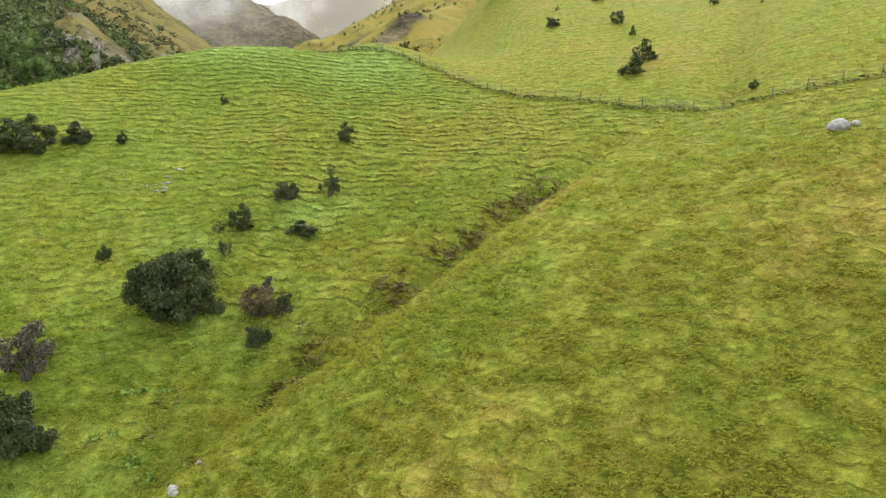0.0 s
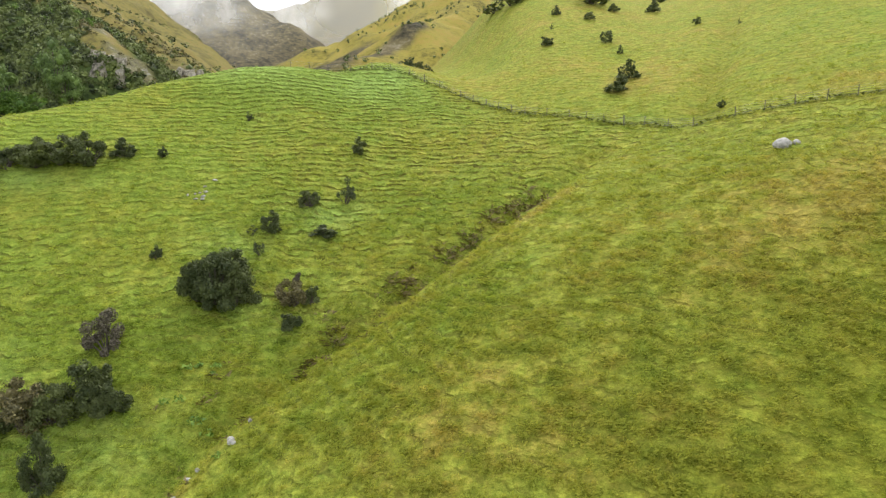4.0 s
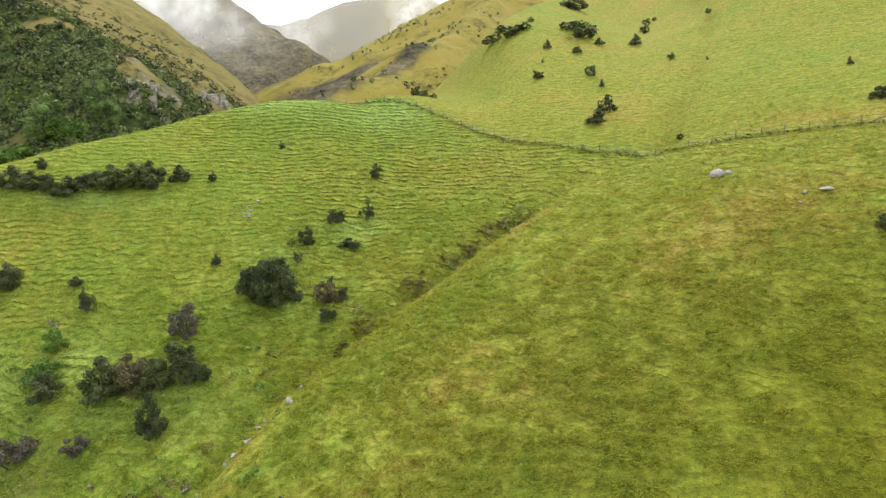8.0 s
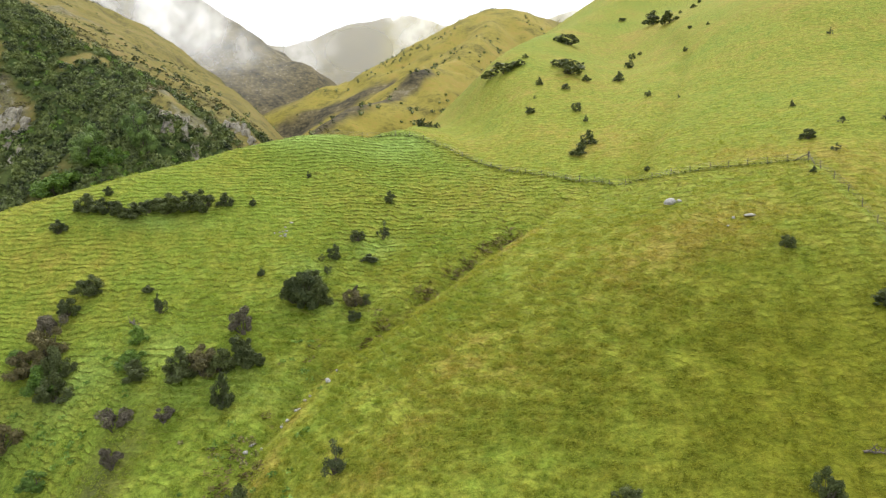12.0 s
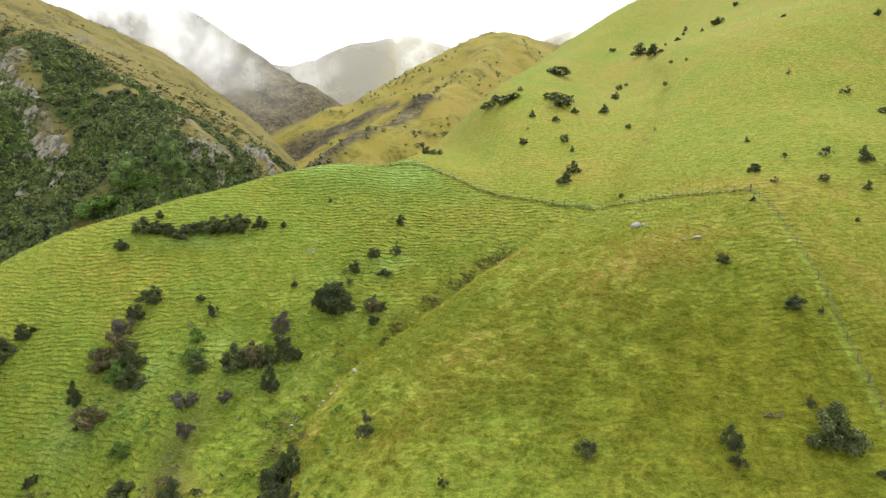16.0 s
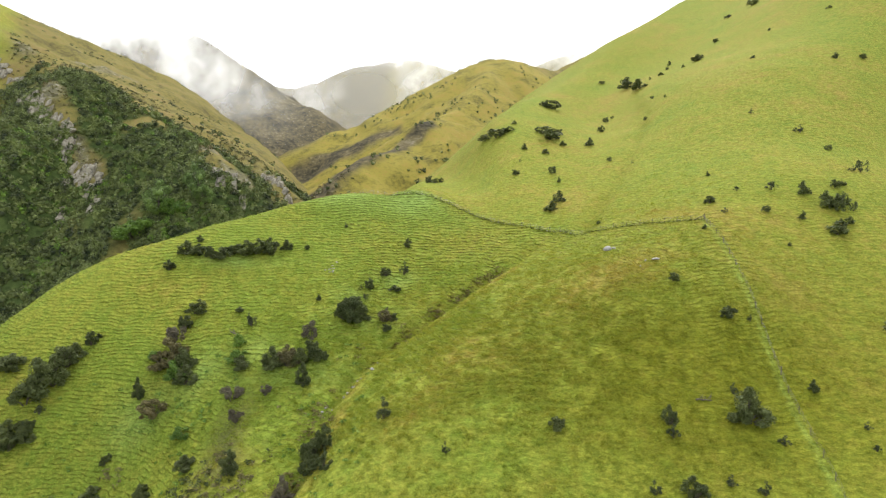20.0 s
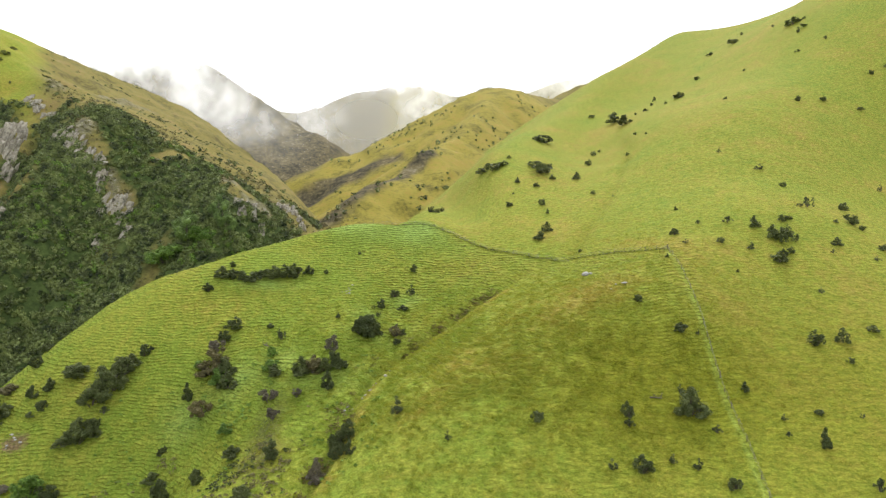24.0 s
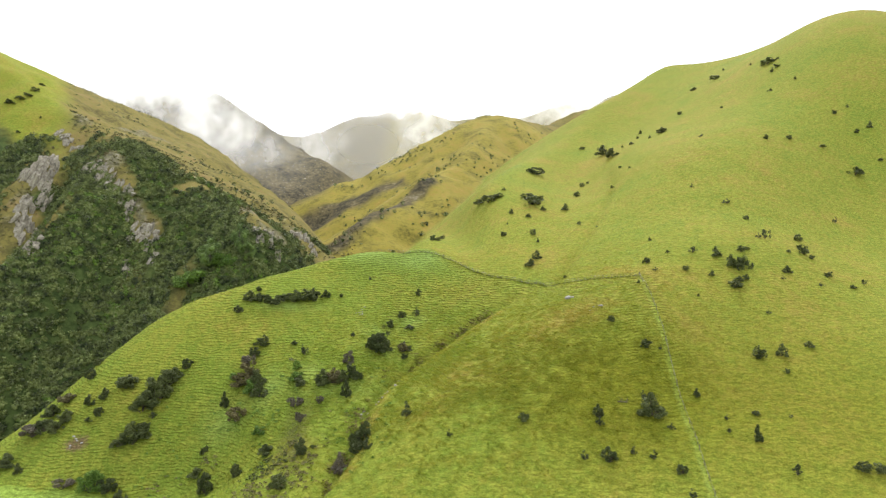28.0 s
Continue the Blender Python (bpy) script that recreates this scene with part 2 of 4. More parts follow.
def pasture_colour(n, l):
    """Grass that goes from lush green to straw, by the attributes lush and dry and by noise of several sizes."""
    wide, mid, fine, hair = noise_node(n, l, 16, 4), noise_node(n, l, 2.2, 5, 0.6), noise_node(n, l, 0.45, 5, 0.7), noise_node(n, l, 0.09, 3, 0.7)
    f = maths(n, l, "ADD", maths(n, l, "MULTIPLY", wide, 0.65), maths(n, l, "MULTIPLY", mid, 0.75))
    f = maths(n, l, "ADD", f, maths(n, l, "MULTIPLY", fine, 0.45))
    f = maths(n, l, "SUBTRACT", maths(n, l, "ADD", f, maths(n, l, "MULTIPLY", attribute(n, "dry"), 0.42)), 0.34)
    f = maths(n, l, "SUBTRACT", f, maths(n, l, "MULTIPLY", attribute(n, "lush"), 0.25))
    c = ramp(n, l, f, [(0.5, LUSH), (0.78, GRASS), (1.0, STRAW)])
    c = mixed(n, l, attribute(n, "rank"), c, mixed(n, l, mid, (0.088, 0.112, 0.008), (0.156, 0.152, 0.013)))
    c = mixed(n, l, attribute(n, "fresh"), c, FRESH)
    blades = ramp(n, l, maths(n, l, "ADD", maths(n, l, "MULTIPLY", hair, 0.5), maths(n, l, "MULTIPLY", fine, 0.5)), [(0.36, (0.6, 0.63, 0.5)), (0.5, (1.0, 1.0, 0.95)), (0.64, (1.42, 1.38, 1.35))])
    return mixed(n, l, 1.0, c, blades, "MULTIPLY"), fine, hair


ground_mat, n, l, b = shader("pasture")
c, fine, hair = pasture_colour(n, l)
brown = maths(n, l, "MULTIPLY", maths(n, l, "SUBTRACT", noise_node(n, l, 1.7, 6, 0.65), 0.53), 6.0, True)
c = mixed(n, l, maths(n, l, "MULTIPLY", brown, maths(n, l, "MULTIPLY", attribute(n, "dry"), 0.5), True), c, (0.17, 0.115, 0.025))
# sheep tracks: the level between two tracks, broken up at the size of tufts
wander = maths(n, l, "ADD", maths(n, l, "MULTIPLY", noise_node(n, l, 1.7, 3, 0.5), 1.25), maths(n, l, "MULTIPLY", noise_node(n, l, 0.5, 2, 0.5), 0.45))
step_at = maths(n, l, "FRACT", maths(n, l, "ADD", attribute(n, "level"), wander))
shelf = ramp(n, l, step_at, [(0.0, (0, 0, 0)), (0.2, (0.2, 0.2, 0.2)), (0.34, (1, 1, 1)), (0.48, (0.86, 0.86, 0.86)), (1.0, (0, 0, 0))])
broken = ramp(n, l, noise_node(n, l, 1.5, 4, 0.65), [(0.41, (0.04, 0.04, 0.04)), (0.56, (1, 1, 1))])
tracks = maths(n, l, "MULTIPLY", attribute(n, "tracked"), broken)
# risers: bare brown soil, with the shade under each lip put into the colour
worn_shade = ramp(n, l, step_at, [(0.0, (0.1, 0.1, 0.1)), (0.1, (1, 1, 1)), (0.2, (0.9, 0.9, 0.9)), (0.3, (0, 0, 0))])
c = mixed(n, l, maths(n, l, "MULTIPLY", maths(n, l, "MULTIPLY", worn_shade, tracks), 0.78, True), c, (0.075, 0.064, 0.014))
# light catching the shelf edges above the risers, painted into the grass colour
tufted_light = ramp(n, l, step_at, [(0.26, (0, 0, 0)), (0.38, (1, 1, 1)), (0.5, (0.5, 0.5, 0.5)), (0.75, (0, 0, 0))])
c = mixed(n, l, maths(n, l, "MULTIPLY", tufted_light, tracks), c, mixed(n, l, 1.0, c, (1.36, 1.38, 1.45), "MULTIPLY"))
tuft = noise_node(n, l, 0.7, 4, 0.65, (0.6, 1, 1.2))
c = mixed(n, l, 1.0, c, ramp(n, l, tuft, [(0.36, (0.78, 0.8, 0.72)), (0.48, (0.98, 0.98, 0.97)), (0.6, (1.22, 1.22, 1.2))]), "MULTIPLY")
c = mixed(n, l, attribute(n, "lip"), c, (1.3, 1.32, 1.35), "MULTIPLY")
bare = maths(n, l, "MULTIPLY", maths(n, l, "SUBTRACT", maths(n, l, "ADD", attribute(n, "soil"), noise_node(n, l, 0.9, 5, 0.7)), 0.95), 4.0, True)
c = mixed(n, l, bare, c, ramp(n, l, noise_node(n, l, 0.5, 5), [(0.3, (0.06, 0.045, 0.02)), (0.7, (0.24, 0.175, 0.09))]))
# tussock hills, scrub and crags beyond the gorge
tussock = ramp(n, l, maths(n, l, "ADD", maths(n, l, "ADD", maths(n, l, "MULTIPLY", noise_node(n, l, 22, 8, 0.7), 0.5), maths(n, l, "MULTIPLY", noise_node(n, l, 3.0, 6, 0.75), 0.35)), maths(n, l, "MULTIPLY", noise_node(n, l, 0.9, 3, 0.7), 0.15)), [(0.38, (0.06, 0.055, 0.022)), (0.45, (0.115, 0.1, 0.034)), (0.51, (0.17, 0.15, 0.043)), (0.57, (0.175, 0.13, 0.05)), (0.65, (0.25, 0.205, 0.085))])
tussock = mixed(n, l, attribute(n, "gold"), tussock, mixed(n, l, 1.0, tussock, (1.36, 1.34, 0.85), "MULTIPLY"))
c = mixed(n, l, attribute(n, "tussock"), c, tussock)
shrubs = ramp(n, l, noise_node(n, l, 3.0, 6, 0.7), [(0.35, (0.022, 0.036, 0.012)), (0.65, (0.075, 0.105, 0.03))])
c = mixed(n, l, attribute(n, "scrub"), c, shrubs)
heath = ramp(n, l, maths(n, l, "ADD", maths(n, l, "MULTIPLY", noise_node(n, l, 30, 8, 0.7), 0.5), maths(n, l, "MULTIPLY", noise_node(n, l, 4, 6, 0.7), 0.5)), [(0.4, (0.025, 0.026, 0.016)), (0.48, (0.07, 0.06, 0.036)), (0.55, (0.12, 0.1, 0.048)), (0.64, (0.21, 0.185, 0.13))])
c = mixed(n, l, attribute(n, "heath"), c, heath)
crags = ramp(n, l, noise_node(n, l, 3.0, 8, 0.85), [(0.38, (0.03, 0.03, 0.024)), (0.47, (0.13, 0.12, 0.08)), (0.53, (0.13, 0.125, 0.05)), (0.6, (0.25, 0.24, 0.21)), (0.7, (0.36, 0.345, 0.31))])
c = mixed(n, l, attribute(n, "crag"), c, crags)
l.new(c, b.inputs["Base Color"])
b.inputs["Roughness"].default_value = 0.95
b.inputs["Specular IOR Level"].default_value = 0.08
relief = maths(n, l, "MULTIPLY", maths(n, l, "MULTIPLY", shelf, tracks), 0.4)
relief = maths(n, l, "ADD", relief, maths(n, l, "MULTIPLY", tuft, 0.24))
relief = maths(n, l, "ADD", relief, maths(n, l, "ADD", maths(n, l, "MULTIPLY", fine, 0.1), maths(n, l, "MULTIPLY", hair, 0.03)))
bumped(n, l, b, relief, 1.0, 1.0)


# ---- the ground, one sheet to the horizon ----
def spaced(low, near_low, near_high, high, step, grow):
    mid = list(np.arange(near_low, near_high + 1e-6, step))
    up, down, s = [near_high], [near_low], step
    while up[-1] < high:
        s *= grow
        up.append(up[-1] + s)
    s = step
    while down[-1] > low:
        s *= grow
        down.append(down[-1] - s)
    return np.array(down[:0:-1] + mid + up[1:])


# fresh grass in the lee of the bushes: x, y, half width, half depth
SHELTERED = [(-17, 46, 7, 3.5), (-50, 61.5, 9, 1.8), (-13, 59, 5, 3), (-28, 31, 8, 3.5), (-38, 35, 5, 5), (-47, 34, 5, 5), (-22, 53, 4, 3), (27, 85, 4, 3.5), (-56, 30, 5, 4)]


def past_fence(x, y):
    """1 beyond the fences, 0 on the near side."""
    over = np.clip((y - np.interp(x, *np.array(CREST_FENCE).T)) / 5, 0, 1)
    return np.maximum(over, np.clip((x - np.interp(y, *np.array(SPUR_FENCE[::-1]).T[::-1])) / 5, 0, 1))


def contour_steps(x, y, z):
    """How many sheep tracks lie below a place, and how clear the tracks are there."""
    where = np.clip(rough(x, y, 24, 3, 21) * 1.1 + 0.9, 0.35, 1) * np.clip((y + 14) / 34, 0.55, 1) * (0.62 + 0.5 * np.exp(-(((x - 2) / 34) ** 2) - ((y - 72) / 26) ** 2)) * (1 - 0.72 * past_fence(x, y)) * (1 - 0.6 * np.exp(-(((x - 22) / 32) ** 2) - ((y - 8) / 20) ** 2))
    return (z + 0.75 * rough(x, y, 9, 3, 4) + 0.3 * rough(x, y, 3.1, 2, 6)) / 0.62, where


def detail(x, y, z):
    """Sheep tracks along the contours, hummocks and the broken gully bed."""
    near = np.clip((260 - np.hypot(x, y - 20)) / 120, 0, 1)
    level, where = contour_steps(x, y, z)
    phase = level + 0.78 - np.floor(level + 0.78)
    steps = np.where(phase < 0.34, phase / 0.34, (1 - phase) / 0.66) - 0.5
    tufts = rough(x, y, 1.5, 3, 13)
    gully, along = near_line(x, y, GULLY)
    crease, up = near_line(x, y, SIDE_GULLY)
    bed = np.exp(-((gully / 3.5) ** 2))
    cut = -0.9 * np.exp(-((gully / 1.5) ** 2)) * np.clip((68 - y) / 6, 0, 1)
    return near * (0.2 * where * steps + 0.14 * tufts + cut + 0.6 * bed * rough(x, y, 2.4, 3, 17)) + (0.5 * rough(x, y, 13, 2, 30) - 1.3 * np.exp(-((crease / 2.6) ** 2)) * np.clip(1.2 - up, 0, 1)) * near


xs = spaced(-3600, -100, 100, 3600, 0.66, 1.027)
ys = spaced(-3200, -5, 100, 4200, 0.2, 1.026)
gx, gy = np.meshgrid(xs, ys)
bushy_z, rest_z = wild(gx, gy)
home_z = home(gx, gy)
gz = smax(smax(home_z, bushy_z, 2.0), rest_z, 2.0)
slope_y, slope_x = np.gradient(gz, ys, xs)
steep = np.hypot(slope_x, slope_y)
other = np.clip((np.maximum(bushy_z, rest_z) - home_z) / 6 + 0.5, 0, 1)
on_bushy = np.clip((bushy_z - np.maximum(home_z, rest_z)) / 4 + 0.5, 0, 1)
level, tracked = contour_steps(gx, gy, gz)
gz = gz + detail(gx, gy, gz) * (1 - other)
patch = rough(gx, gy, 30, 4, 40)
gully_d, gully_s = near_line(gx, gy, GULLY)
crest_d, crest_s = near_line(gx, gy, [(-8, 19), (14, 27), (33, 38), (50, 52)])
knoll_d, knoll_s = near_line(gx, gy, [(-33, 90), (-22, 91), (-10, 93)])
lip_d, lip_s = near_line(gx - 1.9, gy + 1.6, GULLY[1:-2])
fence_d, fence_s = near_line(gx + 0.45, gy, SPUR_FENCE)
beyond = past_fence(gx, gy)
rock_d = np.minimum.reduce([near_line(gx, gy, spur[1:-1] if len(spur) > 3 else spur[:2])[0] for spur in BUSHY_SPURS])
rocky = on_bushy * np.clip((2.5 - rock_d + 9 * rough(gx, gy, 13, 4, 52)) / 2, 0, 1)
for cx, cy, rx, ry in ((-222, 318, 9, 40), (-217, 240, 8, 12)):
    rocky = np.maximum(rocky, on_bushy * 0.75 * np.clip((1 - np.hypot((gx - cx) / rx, (gy - cy) / ry) + 0.9 * rough(gx, gy, 9, 4, 53)) * 3, 0, 1))
scrub_top = np.interp(gx, (-330, -215, -182, -153, -139, -121, -104, -89, -75, -55), (232, 228, 226, 210, 204, 196, 192, 181, 163, 140))
scrubby = np.maximum((scrub_top - gy + 24 * rough(gx, gy, 30, 4, 50)) / 12, (9 - np.hypot((gx + 71) / 1.0, (gy - 200) / 3.2) + 5 * rough(gx, gy, 12, 3, 51)) / 2)
tawny_low = np.where(rest_z > bushy_z, np.maximum(9 - near_line(gx, gy, [(-70, 236), (-53, 262), (-32, 313), (-16, 345)])[0], 20 - near_line(gx, gy, [(-136, 506), (-68, 516)])[0]), -40.0)
cliff_d = near_line(gx, gy, BUSHY_SPURS[0])[0]
scrubby = np.minimum(scrubby, np.minimum((rock_d - 3.0 + 7 * rough(gx, gy, 12, 3, 54)) / 2, (cliff_d - 6 + 12 * rough(gx, gy, 15, 3, 56)) / 2))
scrubby = np.minimum(scrubby, (0.45 - rough(gx, gy * 0.5, 24, 4, 64)) * 4)
for cx, cy, rx, ry in ((-128, 178, 9, 4), (-95, 157, 3, 3)):
    scrubby = np.minimum(scrubby, (np.hypot((gx - cx) / rx, (gy - cy) / ry) - 1 + 0.5 * rough(gx, gy, 8, 3, 68)) * 3)
edge = np.minimum(side(gx, gy, (-214, 225), (-240, 272)), side(gx, gy, (-240, 272), (-400, 510)))
plateau = np.clip((edge + 7 * rough(gx, gy, 18, 4, 62)) / 9, 0, 1) * np.clip((gy - np.interp(gx, *np.array(GORGE_RIM).T) + 36 + 8 * rough(gx, gy, 14, 3, 63)) / 6, 0, 1)
flat = np.clip((18.6 - gy + 1.5 * rough(gx, gy, 6, 3, 65) - 0.03 * (gx + 84)) / 1.2, 0, 1) * np.clip((gx + 125) / 6, 0, 1) * np.clip((-64 - gx) / 4, 0, 1) * np.clip((gy - 2) / 4, 0, 1)
shelter = np.zeros_like(gx)
for cx, cy, rx, ry in SHELTERED:
    shelter = np.maximum(shelter, 0.5 * np.exp(-(((gx - cx) / rx) ** 2 + ((gy - cy) / ry) ** 2)) * (0.7 + 0.8 * rough(gx, gy, 5, 3, 67)))
crest_fence_d = near_line(gx, gy, CREST_FENCE[2:])[0]
masks = {
    "dry": np.clip(0.2 + 0.4 * patch + 0.34 * np.exp(-((crest_d / 11) ** 2)) * (0.9 + 0.6 * rough(gx, gy, 7, 3, 47)) + 0.24 * beyond + 0.42 * np.exp(-((lip_d / 1.6) ** 2)) * (1 + 1.5 * rough(gx, gy, 6, 3, 48)) - 0.5 * np.exp(-((knoll_d / 9) ** 2)) * (1 - beyond), 0, 1),
    "lush": np.clip(0.3 * rough(gx, gy, 22, 3, 44) + (0.9 * np.exp(-((knoll_d / 9) ** 2)) + 0.55 * np.exp(-((np.hypot(gx + 40, gy - 34) / 30) ** 2))) * (1 - beyond) + 1.6 * flat, 0, 1.6),
    "rank": np.clip(np.exp(-((np.hypot((gx - 34) / 1.3, gy - 12) / 19) ** 2)) * (0.78 + 0.3 * patch) + 0.6 * np.exp(-((np.hypot(gx - 82, gy - 5) / 36) ** 2)) + 0.4 * np.exp(-((near_line(gx, gy, SIDE_GULLY)[0] / 2.2) ** 2)) * (0.7 + rough(gx, gy, 8, 2, 49)) + 0.9 * np.exp(-((crest_fence_d / 0.5) ** 2)), 0, 0.85),
    "soil": np.clip(0.58 * np.exp(-((gully_d / 2.0) ** 2)) * (0.75 + 0.45 * rough(gx, gy, 9, 2, 46)) + 0.75 * np.exp(-(((gx + 91.5) / 4.6) ** 2 + ((gy - 27.4) / 2.8) ** 2)) + 0.5 * np.exp(-(((gx + 27.7) / 1.6) ** 2 + ((gy - 60) / 2.0) ** 2)) + 0.45 * np.exp(-(((gx - 33.4) / 2.0) ** 2 + ((gy - 34) / 0.9) ** 2)), 0, 1),
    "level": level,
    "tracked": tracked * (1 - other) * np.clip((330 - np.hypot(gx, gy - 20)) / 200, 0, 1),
    "fresh": np.clip((np.exp(-((knoll_d / 5.5) ** 2)) * (0.62 + 0.7 * rough(gx, gy, 9, 3, 66)) + shelter) * (1 - beyond) + 0.32 * np.exp(-((fence_d / 0.42) ** 2)) + 0.25 * flat, 0, 0.8) * (1 - other),
    "lip": np.maximum(0.6 * np.exp(-((fence_d / 0.42) ** 2)), flat),
    "heath": np.clip(other * np.maximum(np.clip((gy - 540) / 60, 0, 1) * np.clip((-128 - gx) / 25, 0, 1) * np.clip((1120 - gy) / 60, 0.65, 1), np.clip((tawny_low + 14 * rough(gx, gy, 24, 4, 59)) / 6, 0, 1)), 0, 1),
    "tussock": other * (1 - plateau),
    "scrub": on_bushy * np.clip(scrubby, 0, 1) * (1 - rocky) * (1 - plateau),
    "gold": np.clip(other - on_bushy, 0, 1) * np.clip((720 - gy) / 60, 0, 1),
    "crag": other * np.clip(np.maximum(rocky, (steep - 2.2 + 0.5 * rough(gx, gy, 18, 3, 55)) * 4), 0, 1),
}
crag_relief = masks["crag"] * np.clip((700 - np.hypot(gx, gy)) / 200, 0, 1)
gz = gz + crag_relief * (3.2 * np.abs(rough(gx, gy * 0.35, 7, 3, 57)) + 2.2 * rough(gx, gy, 14, 3, 58))
ny, nx = gx.shape
ground_me = bpy.data.meshes.new("ground")
idx = np.arange(ny * nx).reshape(ny, nx)
quads = np.stack([idx[:-1, :-1], idx[:-1, 1:], idx[1:, 1:], idx[1:, :-1]], -1).reshape(-1, 4)
ground_me.vertices.add(ny * nx)
ground_me.vertices.foreach_set("co", np.stack([gx, gy, gz], -1).astype(np.float32).ravel())
ground_me.loops.add(quads.size)
ground_me.loops.foreach_set("vertex_index", quads.astype(np.int32).ravel())
ground_me.polygons.add(len(quads))
ground_me.polygons.foreach_set("loop_start", np.arange(0, quads.size, 4, dtype=np.int32))
ground_me.update(calc_edges=True)
ground_me.polygons.foreach_set("use_smooth", np.ones(len(quads), bool))
for key, values in masks.items():
    a = ground_me.attributes.new(key, "FLOAT", "POINT")
    a.data.foreach_set("value", values.astype(np.float32).ravel())
ground_me.materials.append(ground_mat)
ground = tagged(new("ground", ground_me), "grazed green hillside with sheep-worn terraces and a gully", "ground", kind="structure")


# ---- helpers for things ----
def part(name, bm, material, parent, label=""):
    """Links a bmesh as one mesh object under a thing or a part."""
    me = bpy.data.meshes.new(name)
    bm.to_mesh(me)
    bm.free()
    me.materials.append(material)
    ob = new(name, me)
    ob.parent = parent
    return tagged(ob, label) if label else ob


def shared(name, me, parent):
    ob = new(name, me)
    ob.parent = parent
    return ob


def height(x, y):
    """The finished ground at places on the sheet."""
    x, y = np.asarray(x, float), np.asarray(y, float)
    i = np.clip(np.searchsorted(xs, x) - 1, 0, nx - 2)
    j = np.clip(np.searchsorted(ys, y) - 1, 0, ny - 2)
    u, v = (x - xs[i]) / (xs[i + 1] - xs[i]), (y - ys[j]) / (ys[j + 1] - ys[j])
    return (gz[j, i] * (1 - u) + gz[j, i + 1] * u) * (1 - v) + (gz[j + 1, i] * (1 - u) + gz[j + 1, i + 1] * u) * v


def mask_at(key, x, y):
    i = np.clip(np.searchsorted(xs, x) - 1, 0, nx - 1)
    j = np.clip(np.searchsorted(ys, y) - 1, 0, ny - 1)
    return masks[key][j, i]


def fast_mesh(name, verts, faces, material, smooth=False):
    """A mesh from arrays of corners and of equal-sided faces."""
    me = bpy.data.meshes.new(name)
    k = faces.shape[1]
    me.vertices.add(len(verts))
    me.vertices.foreach_set("co", verts.astype(np.float32).ravel())
    me.loops.add(faces.size)
    me.loops.foreach_set("vertex_index", faces.astype(np.int32).ravel())
    me.polygons.add(len(faces))
    me.polygons.foreach_set("loop_start", np.arange(0, faces.size, k, dtype=np.int32))
    me.update(calc_edges=True)
    if smooth:
        me.polygons.foreach_set("use_smooth", np.ones(len(faces), bool))
    me.materials.append(material)
    return me


rng = np.random.default_rng(7)


# ---- bushes ----
def leaf_material(name, dark, light, size=0.5, single=0.6, patchy=0.5, shift=0.0):
    m, n, l, b = shader(name)
    geo = n.new("ShaderNodeNewGeometry")
    info = n.new("ShaderNodeObjectInfo")
    f = maths(n, l, "ADD", maths(n, l, "MULTIPLY", geo.outputs["Random Per Island"], single), maths(n, l, "MULTIPLY", maths(n, l, "SUBTRACT", noise_node(n, l, size, 3), shift), patchy))
    f = maths(n, l, "ADD", f, maths(n, l, "MULTIPLY", maths(n, l, "SUBTRACT", info.outputs["Random"], 0.5), 0.3))
    l.new(ramp(n, l, f, [(0.2, dark), (0.95, light)]), b.inputs["Base Color"])
    b.inputs["Roughness"].default_value, b.inputs["Specular IOR Level"].default_value = 0.6, 0.25
    return m


LEAVES = {
    "d": leaf_material("dark_leaves", (0.032, 0.046, 0.015), (0.128, 0.15, 0.046), 0.9, 0.32, 0.85, 0.1),
    "s": leaf_material("sparse_leaves", (0.028, 0.042, 0.016), (0.085, 0.1, 0.042)),
    "g": leaf_material("grey_twigs", (0.06, 0.052, 0.038), (0.19, 0.165, 0.115)),
    "r": leaf_material("brown_leaves", (0.045, 0.044, 0.018), (0.19, 0.16, 0.065)),
    "b": leaf_material("bright_leaves", (0.04, 0.09, 0.012), (0.17, 0.27, 0.04)),
}
LEAVES["t"] = leaf_material("tree_leaves", (0.025, 0.05, 0.015), (0.17, 0.25, 0.06), 1.6, 0.3, 1.4, 0.22)
LEAVES["fern"] = leaf_material("bracken_fronds", (0.085, 0.08, 0.03), (0.24, 0.21, 0.085))
LEAVES["scrub"] = leaf_material("scrub_leaves", (0.018, 0.029, 0.011), (0.185, 0.225, 0.068), 4.0, 0.35, 2.4, 0.36)
bark, n, l, b = shader("bark")
l.new(ramp(n, l, noise_node(n, l, 0.12, 5), [(0.3, (0.035, 0.028, 0.022)), (0.7, (0.12, 0.1, 0.085))]), b.inputs["Base Color"])
b.inputs["Roughness"].default_value = 0.9
bumped(n, l, b, noise_node(n, l, 0.06, 4), 0.6, 0.02)


def leaf_sprays(centres, size, seed):
    """One small pointed leaf spray at each centre, turned any way."""
    r = np.random.default_rng(seed)
    k = len(centres)
    a = r.normal(size=(k, 3))
    a /= np.linalg.norm(a, axis=1)[:, None]
    c = np.cross(a, r.normal(size=(k, 3)))
    c /= np.linalg.norm(c, axis=1)[:, None]
    s = (size * r.uniform(0.55, 1.45, k))[:, None]
    v = np.stack([centres + a * s * 1.3, centres - a * s * 0.6 - c * s * 0.7, centres - a * s * 0.5 + c * s * 0.75], 1)
    return v.reshape(-1, 3), np.arange(3 * k).reshape(k, 3)


